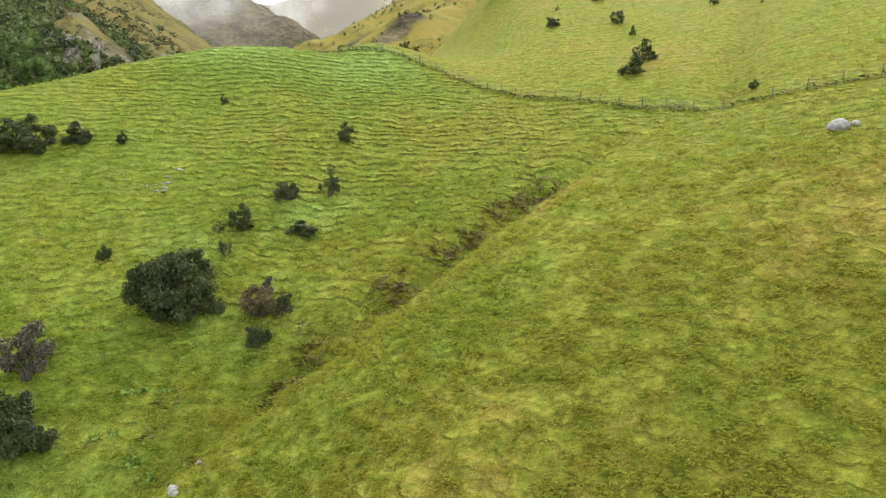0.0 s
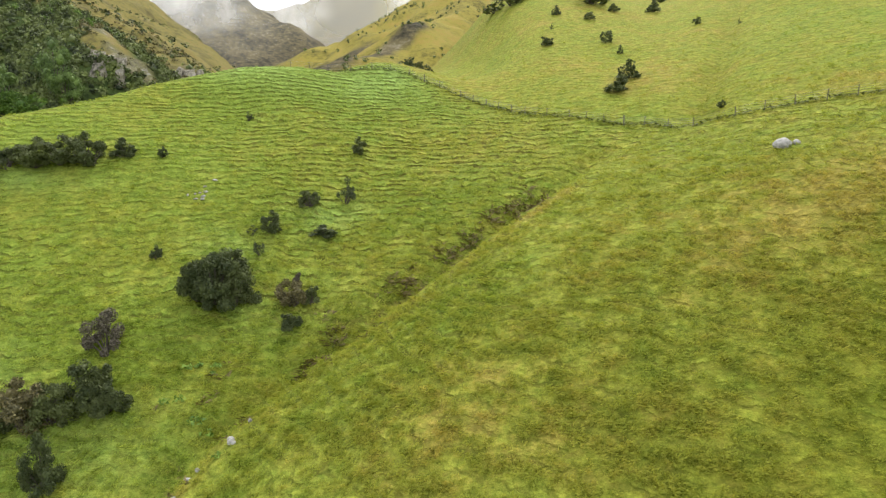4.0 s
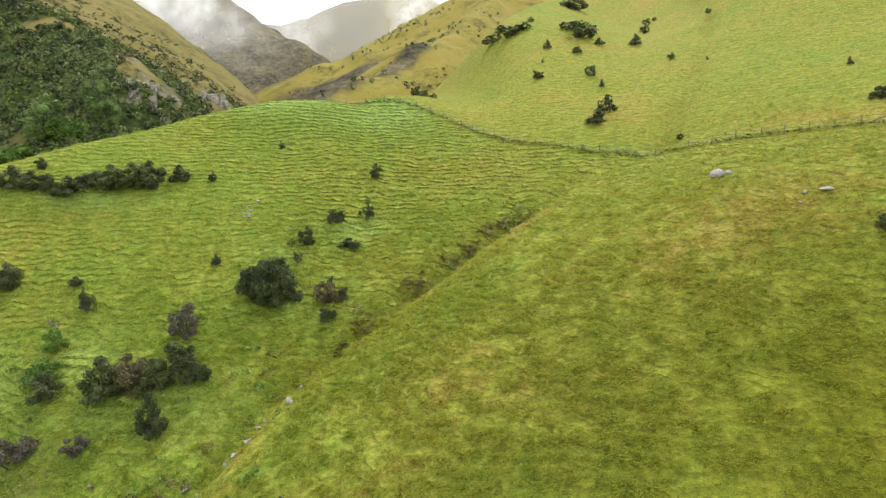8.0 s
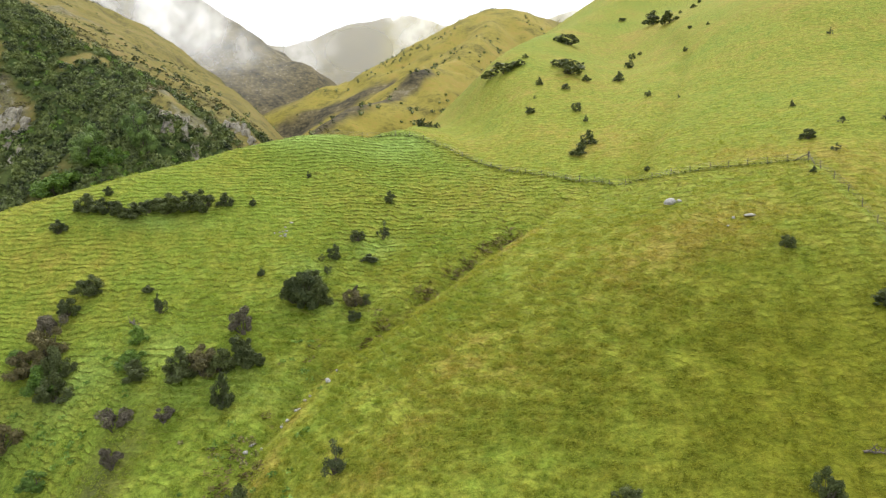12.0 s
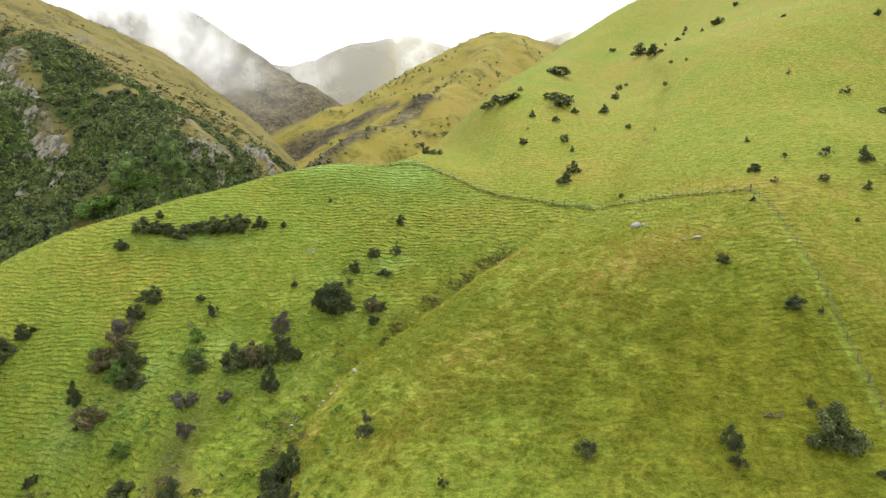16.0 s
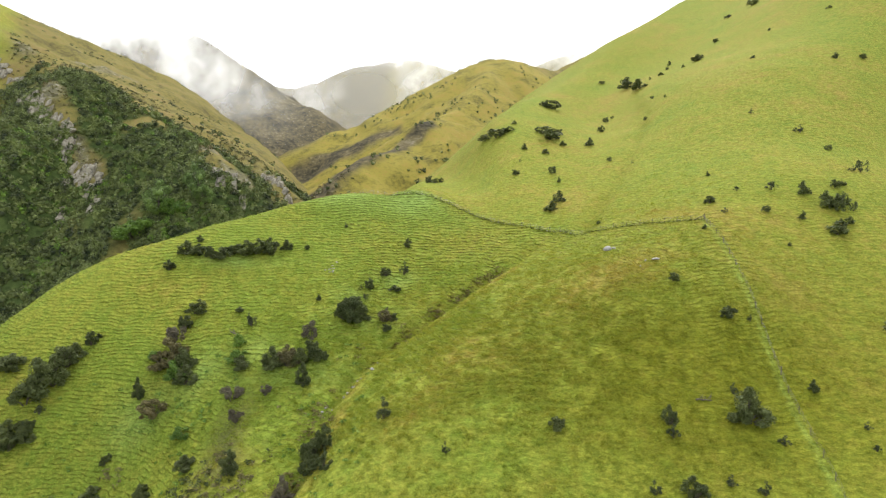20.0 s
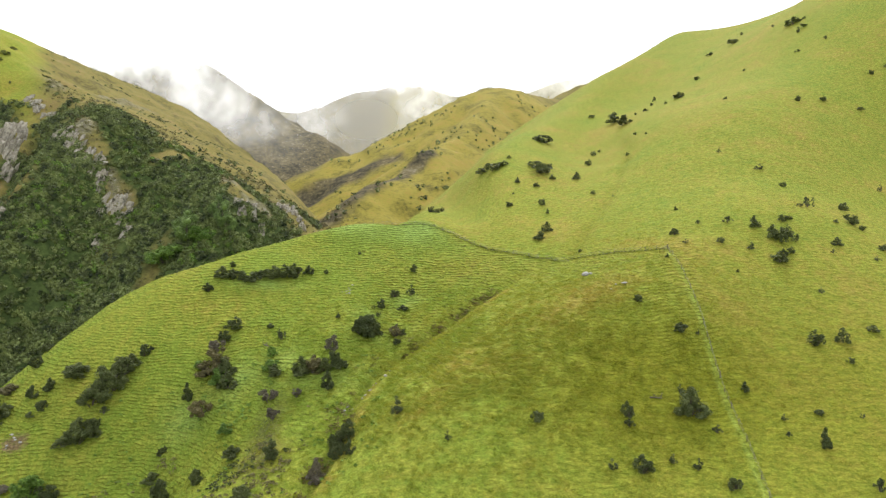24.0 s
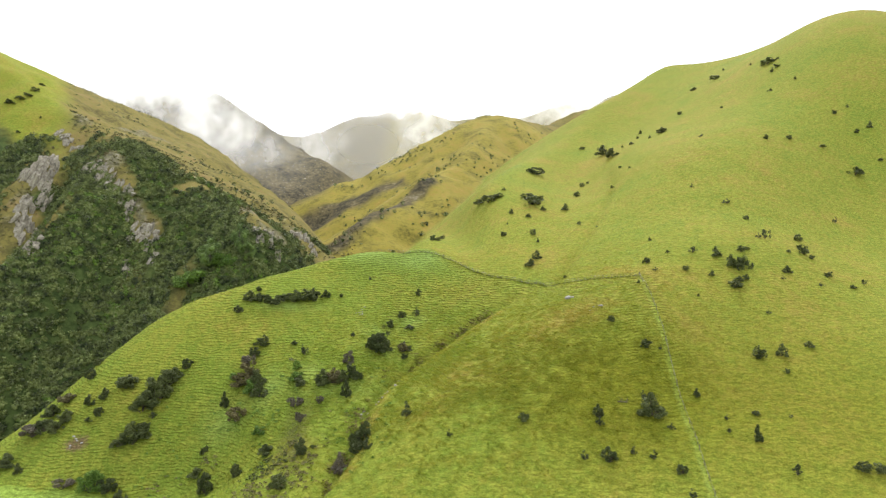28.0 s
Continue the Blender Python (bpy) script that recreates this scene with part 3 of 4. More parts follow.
def lump_shape(levels):
    """Corners and triangles of a ball of radius 1."""
    bm = bmesh.new()
    bmesh.ops.create_icosphere(bm, subdivisions=levels, radius=1.0)
    bm.verts.ensure_lookup_table()
    v, f = np.array([p.co[:] for p in bm.verts]), np.array([[p.index for p in q.verts] for q in bm.faces])
    bm.free()
    return v, f


LUMP = lump_shape(2)


def lumps(centres, radii, seed, flat=1.0):
    """Uneven dense hearts of foliage, one round each centre."""
    r = np.random.default_rng(seed)
    v, f = LUMP
    out = v[None] * (radii[:, None] * r.uniform(0.72, 1.22, (len(centres), len(v))))[..., None]
    out[..., 2] *= flat
    return (out + centres[:, None]).reshape(-1, 3), (f[None] + len(v) * np.arange(len(centres))[:, None, None]).reshape(-1, 3)


def crown_mesh(kind, leaves, size, seed, heart=True):
    """A ragged crown in a unit box that stands on z = 0: clumps of leaf sprays round the ends of the boughs."""
    r = np.random.default_rng(seed)
    open_ = kind in "sg"
    clumps = 13 if open_ else 22
    angle, reach = r.uniform(0, 6.28, clumps), r.uniform(0, 1, clumps) ** 0.6 * 0.45
    top = r.uniform(0.2 if open_ else 0.08, 0.9, clumps) * (1.08 - 1.0 * reach)
    centres = np.stack([reach * np.cos(angle), reach * np.sin(angle), top], 1)
    radius = r.uniform(0.08, 0.15, clumps) if open_ else r.uniform(0.08, 0.19, clumps)
    which = r.integers(0, clumps, leaves)
    d = r.normal(size=(leaves, 3))
    d /= np.linalg.norm(d, axis=1)[:, None]
    p = centres[which] + d * (radius[which] * r.uniform(0.4, 1.25, leaves) ** 0.6)[:, None]
    p[:, 2] = np.maximum(p[:, 2], 0.02 + 0.08 * r.uniform(size=leaves))
    v, f = leaf_sprays(p, size, seed + 1)
    if heart:
        hv, hf = lumps(centres, radius * (0.3 if open_ else 0.52), seed + 2)
        v, f = np.concatenate([v, hv]), np.concatenate([f, hf + len(v)])
    return fast_mesh("crown", v, f, LEAVES[kind]), centres


def tube(bm, points, radii, sides=6):
    """A tapered bough along points."""
    rings = []
    for k, (p, rad) in enumerate(zip(points, radii)):
        way = (Vector(points[min(k + 1, len(points) - 1)]) - Vector(points[max(k - 1, 0)])).normalized()
        u = way.orthogonal().normalized()
        v = way.cross(u)
        rings.append([bm.verts.new(Vector(p) + rad * (math.cos(6.2832 * q / sides) * u + math.sin(6.2832 * q / sides) * v)) for q in range(sides)])
    for a, c in zip(rings[:-1], rings[1:]):
        for q in range(sides):
            bm.faces.new((a[q], a[(q + 1) % sides], c[(q + 1) % sides], c[q]))
    bm.faces.new(rings[-1])


def stems_mesh(centres, seed):
    r = random.Random(seed)
    bm = bmesh.new()
    for c in centres:
        foot = Vector((r.uniform(-0.05, 0.05), r.uniform(-0.05, 0.05), -0.06))
        end = Vector(c)
        mid = foot.lerp(end, 0.5) + Vector((r.uniform(-0.06, 0.06), r.uniform(-0.06, 0.06), 0.03))
        tube(bm, [foot, mid, end], [0.022, 0.014, 0.005], 5)
    me = bpy.data.meshes.new("trunk")
    bm.to_mesh(me)
    bm.free()
    me.materials.append(bark)
    return me


CROWNS = {}
for kind in "dsgrbt":
    for far in (False, True):
        made = []
        for k in range(4 if kind == "d" else 3):
            many = {"d": 6800, "s": 2200, "g": 4200, "r": 6200, "b": 6200, "t": 9000}[kind]
            me, ends = crown_mesh(kind, many // 7 if far else many, 0.05 if far else 0.014 if kind == "t" else 0.022, 100 + 17 * k + ord(kind), not far)
            made.append((me, stems_mesh(ends[:: 3 if far else 1], k)))
        CROWNS[kind, far] = made
BUSH_WORDS = {
    "d": "dense dark green bush on the grazed slope",
    "s": "sparse open bush with bare stems on the grass",
    "g": "twiggy grey half-bare bush in the grass",
    "r": "brownish withered bush among green scrub",
    "b": "bright yellow-green leafy bush on the slope",
}


def bush(kind, x, y, wide, tall, group, name="bush", label=""):
    far = (y > 85 or x > 62) and name == "bush"
    thing = new(name)
    turn = rng.uniform(0, 360)
    wide, tall = wide * 1.12, max(tall * 1.12, 0.5 * wide)
    thing.matrix_world = pose(x, y, float(height(x, y)) - 0.05 * tall, 0, 0, turn) @ Matrix.Diagonal((wide, wide * rng.uniform(0.85, 1.1), tall, 1))
    crown, stems = CROWNS[kind, far][rng.integers(len(CROWNS[kind, far]))]
    shared("crown", crown, thing)
    shared("trunk", stems, thing)
    return tagged(thing, label or BUSH_WORDS[kind], name, group)


for spec in (
    ("d", -60.8, 62.5, 3.6, 2.8),
    ("d", -57.9, 62.4, 3.5, 2.4),
    ("d", -55.1, 62.2, 3.1, 2.8),
    ("d", -59.9, 67.2, 1.7, 1.5),
    ("d", -52.9, 61.8, 3.9, 2.4),
    ("d", -51.1, 62.9, 4.0, 2.8),
    ("d", -48.0, 63.6, 4.0, 3.2),
    ("d", -45.5, 64.4, 4.0, 3.1),
    ("d", -42.2, 64.3, 4.0, 3.6),
    ("d", -39.1, 66.2, 2.6, 2.1),
    ("d", -34.4, 66.4, 1.0, 1.2),
    ("d", -52.6, 47.8, 3.3, 2.7),
    ("d", -43.9, 47.3, 1.5, 0.9),
    ("s", -40.7, 43.4, 1.1, 2.3),
    ("d", -28.4, 50.2, 1.1, 1.1),
    ("b", -40.9, 38.1, 2.6, 2.6),
    ("b", -40.4, 34.8, 3.4, 2.5),
    ("d", -38.8, 33.1, 3.3, 2.2),
    ("g", -27.6, 38.8, 3.2, 3.5),
    ("d", -33.1, 32.3, 3.5, 3.5),
):
    bush(*spec, "scrub along the gorge side of the spur")
for spec in (
    ("r", -30.4, 32.4, 3.8, 3.8),
    ("d", -28.5, 32.9, 3.2, 3.2),
    ("d", -27.0, 34.4, 3.3, 3.9),
    ("d", -24.8, 33.9, 2.5, 2.5),
    ("d", -26.6, 28.4, 2.3, 3.5),
    ("g", -32.8, 26.8, 2.5, 2.0),
):
    bush(*spec, "scrub along the gorge side of the spur")
for spec in (
    ("d", -11.1, 71.3, 1.9, 2.1),
    ("d", -15.5, 60.3, 2.2, 2.0),
    ("s", -11.5, 61.4, 2.2, 3.1),
    ("d", -18.5, 55.4, 2.2, 2.2),
    ("s", -20.3, 54.6, 1.0, 1.0),
    ("s", -18.8, 51.7, 1.1, 1.8),
    ("d", -20.7, 45.1, 4.2, 5.2),
    ("d", -19.1, 45.3, 3.2, 3.6),
    ("d", -22.5, 45.3, 3.4, 4.0),
    ("d", -21.2, 48.3, 4.7, 3.4),
    ("r", -14.0, 45.6, 2.6, 2.6),
    ("d", -12.3, 45.8, 1.8, 1.8),
    ("g", -14.0, 47.5, 1.2, 2.0),
    ("d", -13.7, 42.8, 1.9, 1.6),
    ("d", -13.0, 55.6, 2.6, 0.6),
    ("s", -27.2, 77.3, 1.3, 1.3),
):
    bush(*spec, "bushes by the gully")
for spec in (
    ("d", -78.4, 32.7, 5.1, 4.6),
    ("d", -76.9, 33.7, 6.2, 6.2),
    ("d", -74.7, 35.1, 4.7, 5.2),
    ("d", -74.0, 37.6, 4.8, 4.3),
    ("d", -72.8, 39.3, 3.3, 2.4),
    ("d", -70.9, 41.2, 2.0, 2.9),
    ("d", -70.1, 42.5, 1.1, 1.1),
    ("d", -84.6, 38.1, 4.8, 2.7),
    ("d", -77.9, 28.1, 4.9, 4.0),
    ("d", -76.3, 29.4, 3.0, 2.5),
    ("d", -62.8, 57.6, 2.5, 2.0),
    ("d", -53.6, 47.8, 3.2, 2.3),
    ("d", -54.0, 44.7, 2.5, 2.7),
    ("g", -54.8, 41.8, 3.5, 4.4),
    ("r", -53.4, 38.9, 4.3, 4.3),
    ("d", -50.4, 36.4, 3.7, 4.2),
    ("r", -55.3, 36.6, 4.2, 3.2),
    ("b", -57.1, 38.3, 2.7, 2.1),
    ("b", -51.2, 34.5, 4.2, 3.5),
    ("d", -49.1, 33.3, 3.6, 3.1),
):
    bush(*spec, "bushes on the lower left slope")
for spec in (
    ("d", -57.6, 32.6, 2.1, 3.5),
    ("r", -53.6, 29.5, 4.5, 3.6),
    ("b", -46.5, 24.6, 2.9, 1.9),
    ("d", -42.8, 18.1, 2.5, 2.1),
    ("d", -59.8, 24.8, 1.3, 1.9),
):
    bush(*spec, "bushes on the lower left slope")
for spec in (
    ("d", -60.1, 21.0, 2.8, 1.9),
    ("d", -49.6, 17.4, 1.8, 2.0),
    ("g", -38.8, 27.4, 3.9, 3.5),
    ("g", -36.1, 21.9, 2.6, 2.8),
    ("d", -33.7, 11.4, 3.0, 3.3),
    ("d", -43.9, 47.5, 1.6, 0.9),
    ("s", -40.0, 42.7, 1.8, 2.9),
    ("s", -28.2, 49.9, 1.2, 1.4),
    ("d", -19.9, 13.5, 2.7, 3.8),
    ("d", -21.5, 12.8, 3.4, 3.8),
    ("d", -21.5, 9.2, 2.7, 2.4),
    ("d", -18.9, 8.5, 2.4, 2.4),
    ("g", -24.2, 5.5, 2.3, 3.9),
    ("s", -11.2, 14.3, 2.4, 3.1),
    ("s", -1.7, 5.0, 1.1, 1.7),
    ("d", 13.4, 7.0, 2.2, 2.0),
    ("d", 28.7, 5.9, 2.0, 2.5),
    ("s", 28.6, 4.0, 1.7, 1.8),
    ("d", 37.7, 30.2, 1.6, 1.6),
    ("s", 23.9, -2.9, 1.5, 1.8),
):
    bush(*spec, "bushes round the spur")
for spec in (
    ("d", 43.7, 21.9, 2.5, 1.8),
    ("s", 46.8, 21.3, 0.9, 1.1),
    ("d", 39.6, 5.9, 4.6, 4.2),
    ("s", 39.2, 10.1, 1.1, 1.6),
    ("d", 50.4, 9.8, 1.4, 1.6),
    ("s", 42.3, 2.1, 1.5, 1.3),
    ("d", 28.3, -4.0, 2.7, 2.6),
    ("s", 33.4, -2.8, 1.4, 1.4),
    ("s", 36.7, -4.1, 1.4, 1.7),
):
    bush(*spec, "bushes round the spur")
for spec in (
    ("s", 97.3, 71.8, 2.8, 3.9),
    ("s", 94.6, 71.3, 1.8, 1.6),
    ("d", 98.5, 87.0, 1.7, 1.5),
    ("s", 97.2, 98.4, 3.2, 2.4),
    ("s", 90.6, 112.8, 1.3, 1.7),
    ("d", 110.4, 77.4, 2.5, 2.5),
    ("d", 106.8, 69.9, 1.7, 1.7),
    ("d", 105.4, 65.8, 3.1, 2.4),
    ("d", 106.6, 63.5, 1.7, 1.3),
    ("d", 100.1, 64.1, 1.4, 1.0),
    ("d", 93.5, 53.4, 2.2, 1.9),
    ("s", 90.5, 49.7, 1.2, 1.2),
    ("d", 83.8, 60.4, 2.3, 2.0),
    ("d", 86.3, 61.9, 1.7, 1.2),
    ("d", 75.8, 58.1, 2.9, 2.6),
    ("s", 70.0, 60.8, 2.7, 2.3),
    ("s", 63.2, 62.2, 1.7, 1.3),
    ("d", 64.3, 51.5, 1.6, 1.4),
    ("d", 70.7, 49.4, 1.6, 1.6),
    ("d", 78.3, 53.9, 3.2, 2.9),
):
    bush(*spec, "bushes beyond the spur fence")
for spec in (
    ("d", 79.5, 52.2, 3.5, 3.8),
    ("d", 81.7, 54.1, 2.6, 2.6),
    ("s", 82.8, 52.4, 1.9, 2.5),
    ("d", 74.9, 45.0, 3.9, 2.1),
    ("d", 79.3, 47.9, 1.9, 1.5),
):
    bush(*spec, "bushes beyond the spur fence")
for spec in (
    ("d", 77.1, 47.1, 2.1, 1.5),
    ("d", 106.6, 55.1, 2.3, 1.9),
    ("s", 101.0, 49.4, 1.6, 1.4),
    ("s", 116.3, 54.7, 1.9, 1.9),
    ("d", 111.1, 51.7, 1.9, 0.9),
    ("s", 137.3, 100.9, 1.6, 2.8),
    ("d", 165.1, 132.4, 5.6, 3.7),
    ("d", 177.9, 166.2, 2.4, 2.1),
    ("s", 185.8, 168.5, 1.3, 2.1),
    ("d", 187.7, 156.0, 2.5, 2.8),
    ("d", 180.8, 154.1, 2.3, 1.8),
    ("d", 147.2, 148.3, 2.5, 1.7),
    ("d", 136.5, 146.7, 2.0, 2.0),
    ("d", 160.3, 145.6, 2.4, 1.2),
    ("d", 180.8, 139.4, 1.7, 1.4),
    ("d", 115.2, 163.3, 1.6, 1.3),
    ("d", 190.8, 248.2, 8.1, 3.4),
    ("d", 187.1, 233.7, 4.6, 2.0),
    ("d", 183.2, 230.0, 1.9, 1.9),
    ("d", 193.9, 244.4, 2.7, 1.7),
):
    bush(*spec, "bushes high on the slope")
for spec in (
    ("d", 185.5, 310.2, 6.4, 3.6),
    ("d", 172.6, 313.7, 4.0, 2.0),
    ("d", 168.8, 205.3, 2.4, 1.5),
    ("d", 119.1, 225.4, 5.7, 2.9),
    ("d", 141.9, 258.2, 3.1, 2.4),
    ("d", 181.5, 203.8, 1.5, 1.5),
    ("d", 193.5, 275.3, 1.5, 1.5),
):
    bush(*spec, "bushes high on the slope")
for spec in (
    ("s", 78.8, 34.8, 1.3, 1.4),
    ("d", 68.5, 19.5, 2.6, 2.8),
    ("d", 74.1, 20.4, 2.3, 2.6),
    ("d", 82.3, 23.8, 2.1, 1.2),
    ("d", 72.0, 14.9, 1.5, 1.2),
    ("s", 53.8, 3.2, 1.1, 1.1),
    ("d", 59.8, 3.9, 1.4, 0.9),
    ("s", 66.1, 2.5, 0.8, 1.0),
    ("s", 52.7, -0.0, 0.9, 1.1),
    ("d", 57.0, -2.6, 1.7, 2.8),
    ("s", 59.9, -10.5, 1.6, 2.4),
    ("d", 40.5, -8.0, 1.8, 1.8),
    ("s", 40.3, -13.1, 1.4, 1.6),
    ("d", 71.5, -10.5, 2.6, 1.8),
    ("d", 74.1, -10.7, 2.8, 1.8),
    ("d", 63.4, 40.5, 0.7, 0.7),
    ("d", 200.5, 329.5, 1.7, 2.1),
    ("d", 149.0, 217.7, 1.2, 1.2),
):
    bush(*spec, "bushes low on the right")
for spec in (
    ("d", 89.6, 239.0, 8.0, 5.3),
    ("d", 90.0, 220.1, 7.5, 5.7),
    ("d", 83.0, 266.3, 3.2, 1.8),
    ("d", 118.1, 261.2, 2.1, 2.8),
    ("d", 112.0, 247.4, 1.7, 1.7),
    ("d", 103.9, 231.7, 2.6, 1.9),
    ("d", 99.7, 236.2, 1.6, 1.3),
    ("d", 111.6, 223.8, 1.3, 1.6),
    ("d", 44.9, 201.3, 7.7, 4.2),
    ("d", 41.0, 202.8, 3.0, 1.8),
    ("d", 16.4, 152.9, 7.6, 2.5),
    ("d", 12.9, 158.0, 5.6, 2.1),
    ("d", 20.7, 153.2, 4.0, 1.5),
    ("d", 24.0, 161.5, 1.8, 1.3),
    ("d", 33.1, 149.9, 5.0, 2.5),
    ("d", 34.4, 142.9, 7.3, 3.9),
    ("d", 38.6, 149.9, 4.0, 2.5),
    ("d", 38.3, 137.2, 2.4, 2.1),
    ("d", 58.6, 166.9, 2.6, 2.4),
    ("d", 47.6, 138.8, 2.9, 2.6),
):
    bush(*spec, "bushes up the side gully")
for spec in (
    ("d", 66.0, 189.2, 2.3, 2.3),
    ("d", 69.4, 191.7, 1.4, 1.2),
    ("d", 70.9, 151.6, 1.5, 1.3),
    ("d", 81.5, 176.7, 1.6, 1.1),
    ("d", 82.1, 163.1, 1.0, 1.3),
):
    bush(*spec, "bushes up the side gully")
for spec in (
    ("d", 24.2, 131.9, 1.9, 1.9),
    ("d", 30.7, 128.2, 2.3, 1.6),
    ("d", 18.9, 111.7, 2.4, 1.9),
    ("d", 30.1, 110.7, 2.1, 2.3),
    ("d", 31.0, 104.2, 1.0, 1.4),
    ("s", 21.6, 121.4, 0.7, 1.3),
    ("d", 48.3, 114.5, 1.5, 1.3),
    ("s", 53.3, 107.6, 0.6, 1.0),
    ("d", -7.8, 131.8, 2.3, 2.8),
    ("d", -6.0, 133.2, 2.3, 1.9),
    ("d", -4.2, 153.5, 2.0, 1.8),
    ("d", 28.4, 89.5, 3.1, 2.7),
    ("d", 25.5, 84.5, 3.4, 2.3),
    ("d", 62.4, 75.8, 0.9, 1.1),
    ("d", 55.7, 58.6, 2.0, 1.8),
    ("s", 56.0, 51.8, 1.3, 1.1),
    ("d", 49.5, 46.0, 0.9, 0.8),
    ("d", 34.1, 69.0, 0.9, 0.9),
):
    bush(*spec, "bushes behind the crest fence")
for spec in (
    ("d", -133.0, 94.6, 5.0, 3.2),
    ("d", -97.8, 43.9, 2.7, 3.0),
    ("d", -99.5, 50.8, 3.2, 1.9),
    ("d", -89.6, 36.1, 2.6, 2.6),
    ("d", -93.0, 35.7, 2.6, 2.9),
    ("d", -89.0, 32.6, 2.3, 2.3),
    ("d", -90.9, 31.7, 2.0, 1.1),
    ("r", -100.7, 38.9, 4.4, 2.3),
    ("d", -102.7, 36.2, 4.3, 2.6),
    ("d", -97.3, 33.0, 3.5, 2.8),
    ("g", -104.7, 31.8, 7.0, 3.9),
    ("d", -102.6, 31.8, 5.6, 3.6),
    ("d", -98.7, 31.1, 4.2, 2.8),
    ("d", -84.7, 37.7, 3.5, 2.6),
    ("b", -83.2, 19.1, 5.8, 5.1),
    ("d", -79.5, 19.4, 3.9, 3.2),
    ("g", -89.6, 19.0, 4.5, 2.8),
    ("d", -75.7, 18.3, 3.2, 1.9),
    ("d", -106.2, 24.1, 4.0, 2.9),
    ("d", -101.9, 22.2, 2.1, 2.1),
):
    bush(*spec, "bushes at the gorge mouth")
for spec in (
    ("s", -75.0, 31.4, 2.0, 2.0),
    ("d", -77.9, 27.5, 5.4, 3.3),
    ("d", -75.6, 28.3, 3.4, 2.5),
    ("d", -81.0, 26.9, 3.4, 1.6),
    ("d", -55.4, 15.1, 3.7, 5.0),
    ("d", -49.1, 15.5, 2.2, 2.7),
    ("d", -43.0, 18.0, 3.1, 1.8),
    ("d", -35.7, 0.8, 3.1, 2.9),
    ("d", -59.3, 25.2, 1.1, 1.3),
    ("g", -24.2, 5.0, 3.5, 2.3),
):
    bush(*spec, "bushes at the gorge mouth")
for spec in (
    ("d", -258.8, 237.4, 4.6, 2.0),
    ("d", -256.7, 242.0, 5.4, 2.4),
    ("d", -255.2, 246.6, 4.8, 2.4),
    ("d", -256.2, 255.2, 4.9, 2.4),
    ("d", -261.7, 269.7, 3.6, 2.2),
    ("d", -242.5, 221.1, 1.9, 1.6),
    ("d", -237.6, 232.7, 1.3, 1.6),
    ("d", -224.5, 207.7, 1.5, 1.5),
    ("d", -260.7, 238.2, 2.7, 2.0),
):
    bush(*spec, "hedge on the far plateau")


for k, (kind, x, y, wide, tall) in enumerate([("t", -99, 131, 12, 11), ("t", -88, 134, 8, 12), ("b", -105, 124, 12, 8), ("t", -84, 131, 6, 7), ("b", -93, 127, 8, 7)]):
    bush(kind, x, y, wide, tall, "trees at the gorge edge", "tree", "broad dark leafy tree at the edge of the gorge" if kind == "t" else "broad bright green leafy tree at the edge of the gorge")


# ---- fence ----
wood, n, l, b = shader("weathered_post")
l.new(ramp(n, l, noise_node(n, l, 0.05, 5), [(0.3, (0.06, 0.05, 0.042)), (0.7, (0.2, 0.175, 0.15))]), b.inputs["Base Color"])
b.inputs["Roughness"].default_value = 0.85
wire_mat, n, l, b = shader("galvanised_wire")
b.inputs["Base Color"].default_value = (0.25, 0.25, 0.25, 1)
b.inputs["Metallic"].default_value, b.inputs["Roughness"].default_value = 0.9, 0.5


def post_mesh(tall, rad):
    bm = bmesh.new()
    tube(bm, [(0, 0, -0.3), (0, 0, tall * 0.5), (0.01, 0, tall - 0.03), (0.01, 0, tall)], [rad, rad * 0.97, rad * 0.94, rad * 0.7], 8)
    me = bpy.data.meshes.new("post")
    bm.to_mesh(me)
    bm.free()
    me.materials.append(wood)
    return me


post_me, strainer_me = post_mesh(1.1, 0.05), post_mesh(1.3, 0.085)


def along(line, step):
    """Places every step metres along a line."""
    out = []
    for (ax, ay), (bx, by) in zip(line[:-1], line[1:]):
        k = max(1, round(math.hypot(bx - ax, by - ay) / step))
        out += [(ax + (bx - ax) * q / k, ay + (by - ay) * q / k) for q in range(k)]
    return out + [line[-1]]


def fence(line, label):
    thing = new("fence")
    feet = along(line, 3.2)
    fx, fy = np.array(feet).T
    fz = height(fx, fy)
    thing.location = (fx[0], fy[0], fz[0])
    for k in range(len(feet)):
        p = new("post", strainer_me if k in (0, len(feet) - 1) or k % 12 == 0 else post_me)
        p.parent = thing
        p.matrix_local = pose(fx[k] - fx[0], fy[k] - fy[0], fz[k] - fz[0], rng.uniform(-3, 3), rng.uniform(-3, 3), rng.uniform(0, 360))
    for up in (0.25, 0.5, 0.75, 1.0):
        bm = bmesh.new()
        tube(bm, [(fx[k] - fx[0], fy[k] - fy[0] - 0.07, fz[k] - fz[0] + up) for k in range(len(feet))], [0.012] * len(feet), 3)
        part("wire", bm, wire_mat, thing)
    return tagged(thing, label, "fence", "stock fences")


def stay(thing, x, y, turn):
    """A slanting prop against a strainer post."""
    bm = bmesh.new()
    c, s_ = math.cos(radians(turn)) * 1.9, math.sin(radians(turn)) * 1.9
    tube(bm, [(x - thing.location.x, y - thing.location.y, float(height(x, y)) - thing.location.z + 0.95), (x + c - thing.location.x, y + s_ - thing.location.y, float(height(x + c, y + s_)) - thing.location.z + 0.05)], [0.06, 0.06], 6)
    part("stay", bm, wood, thing)


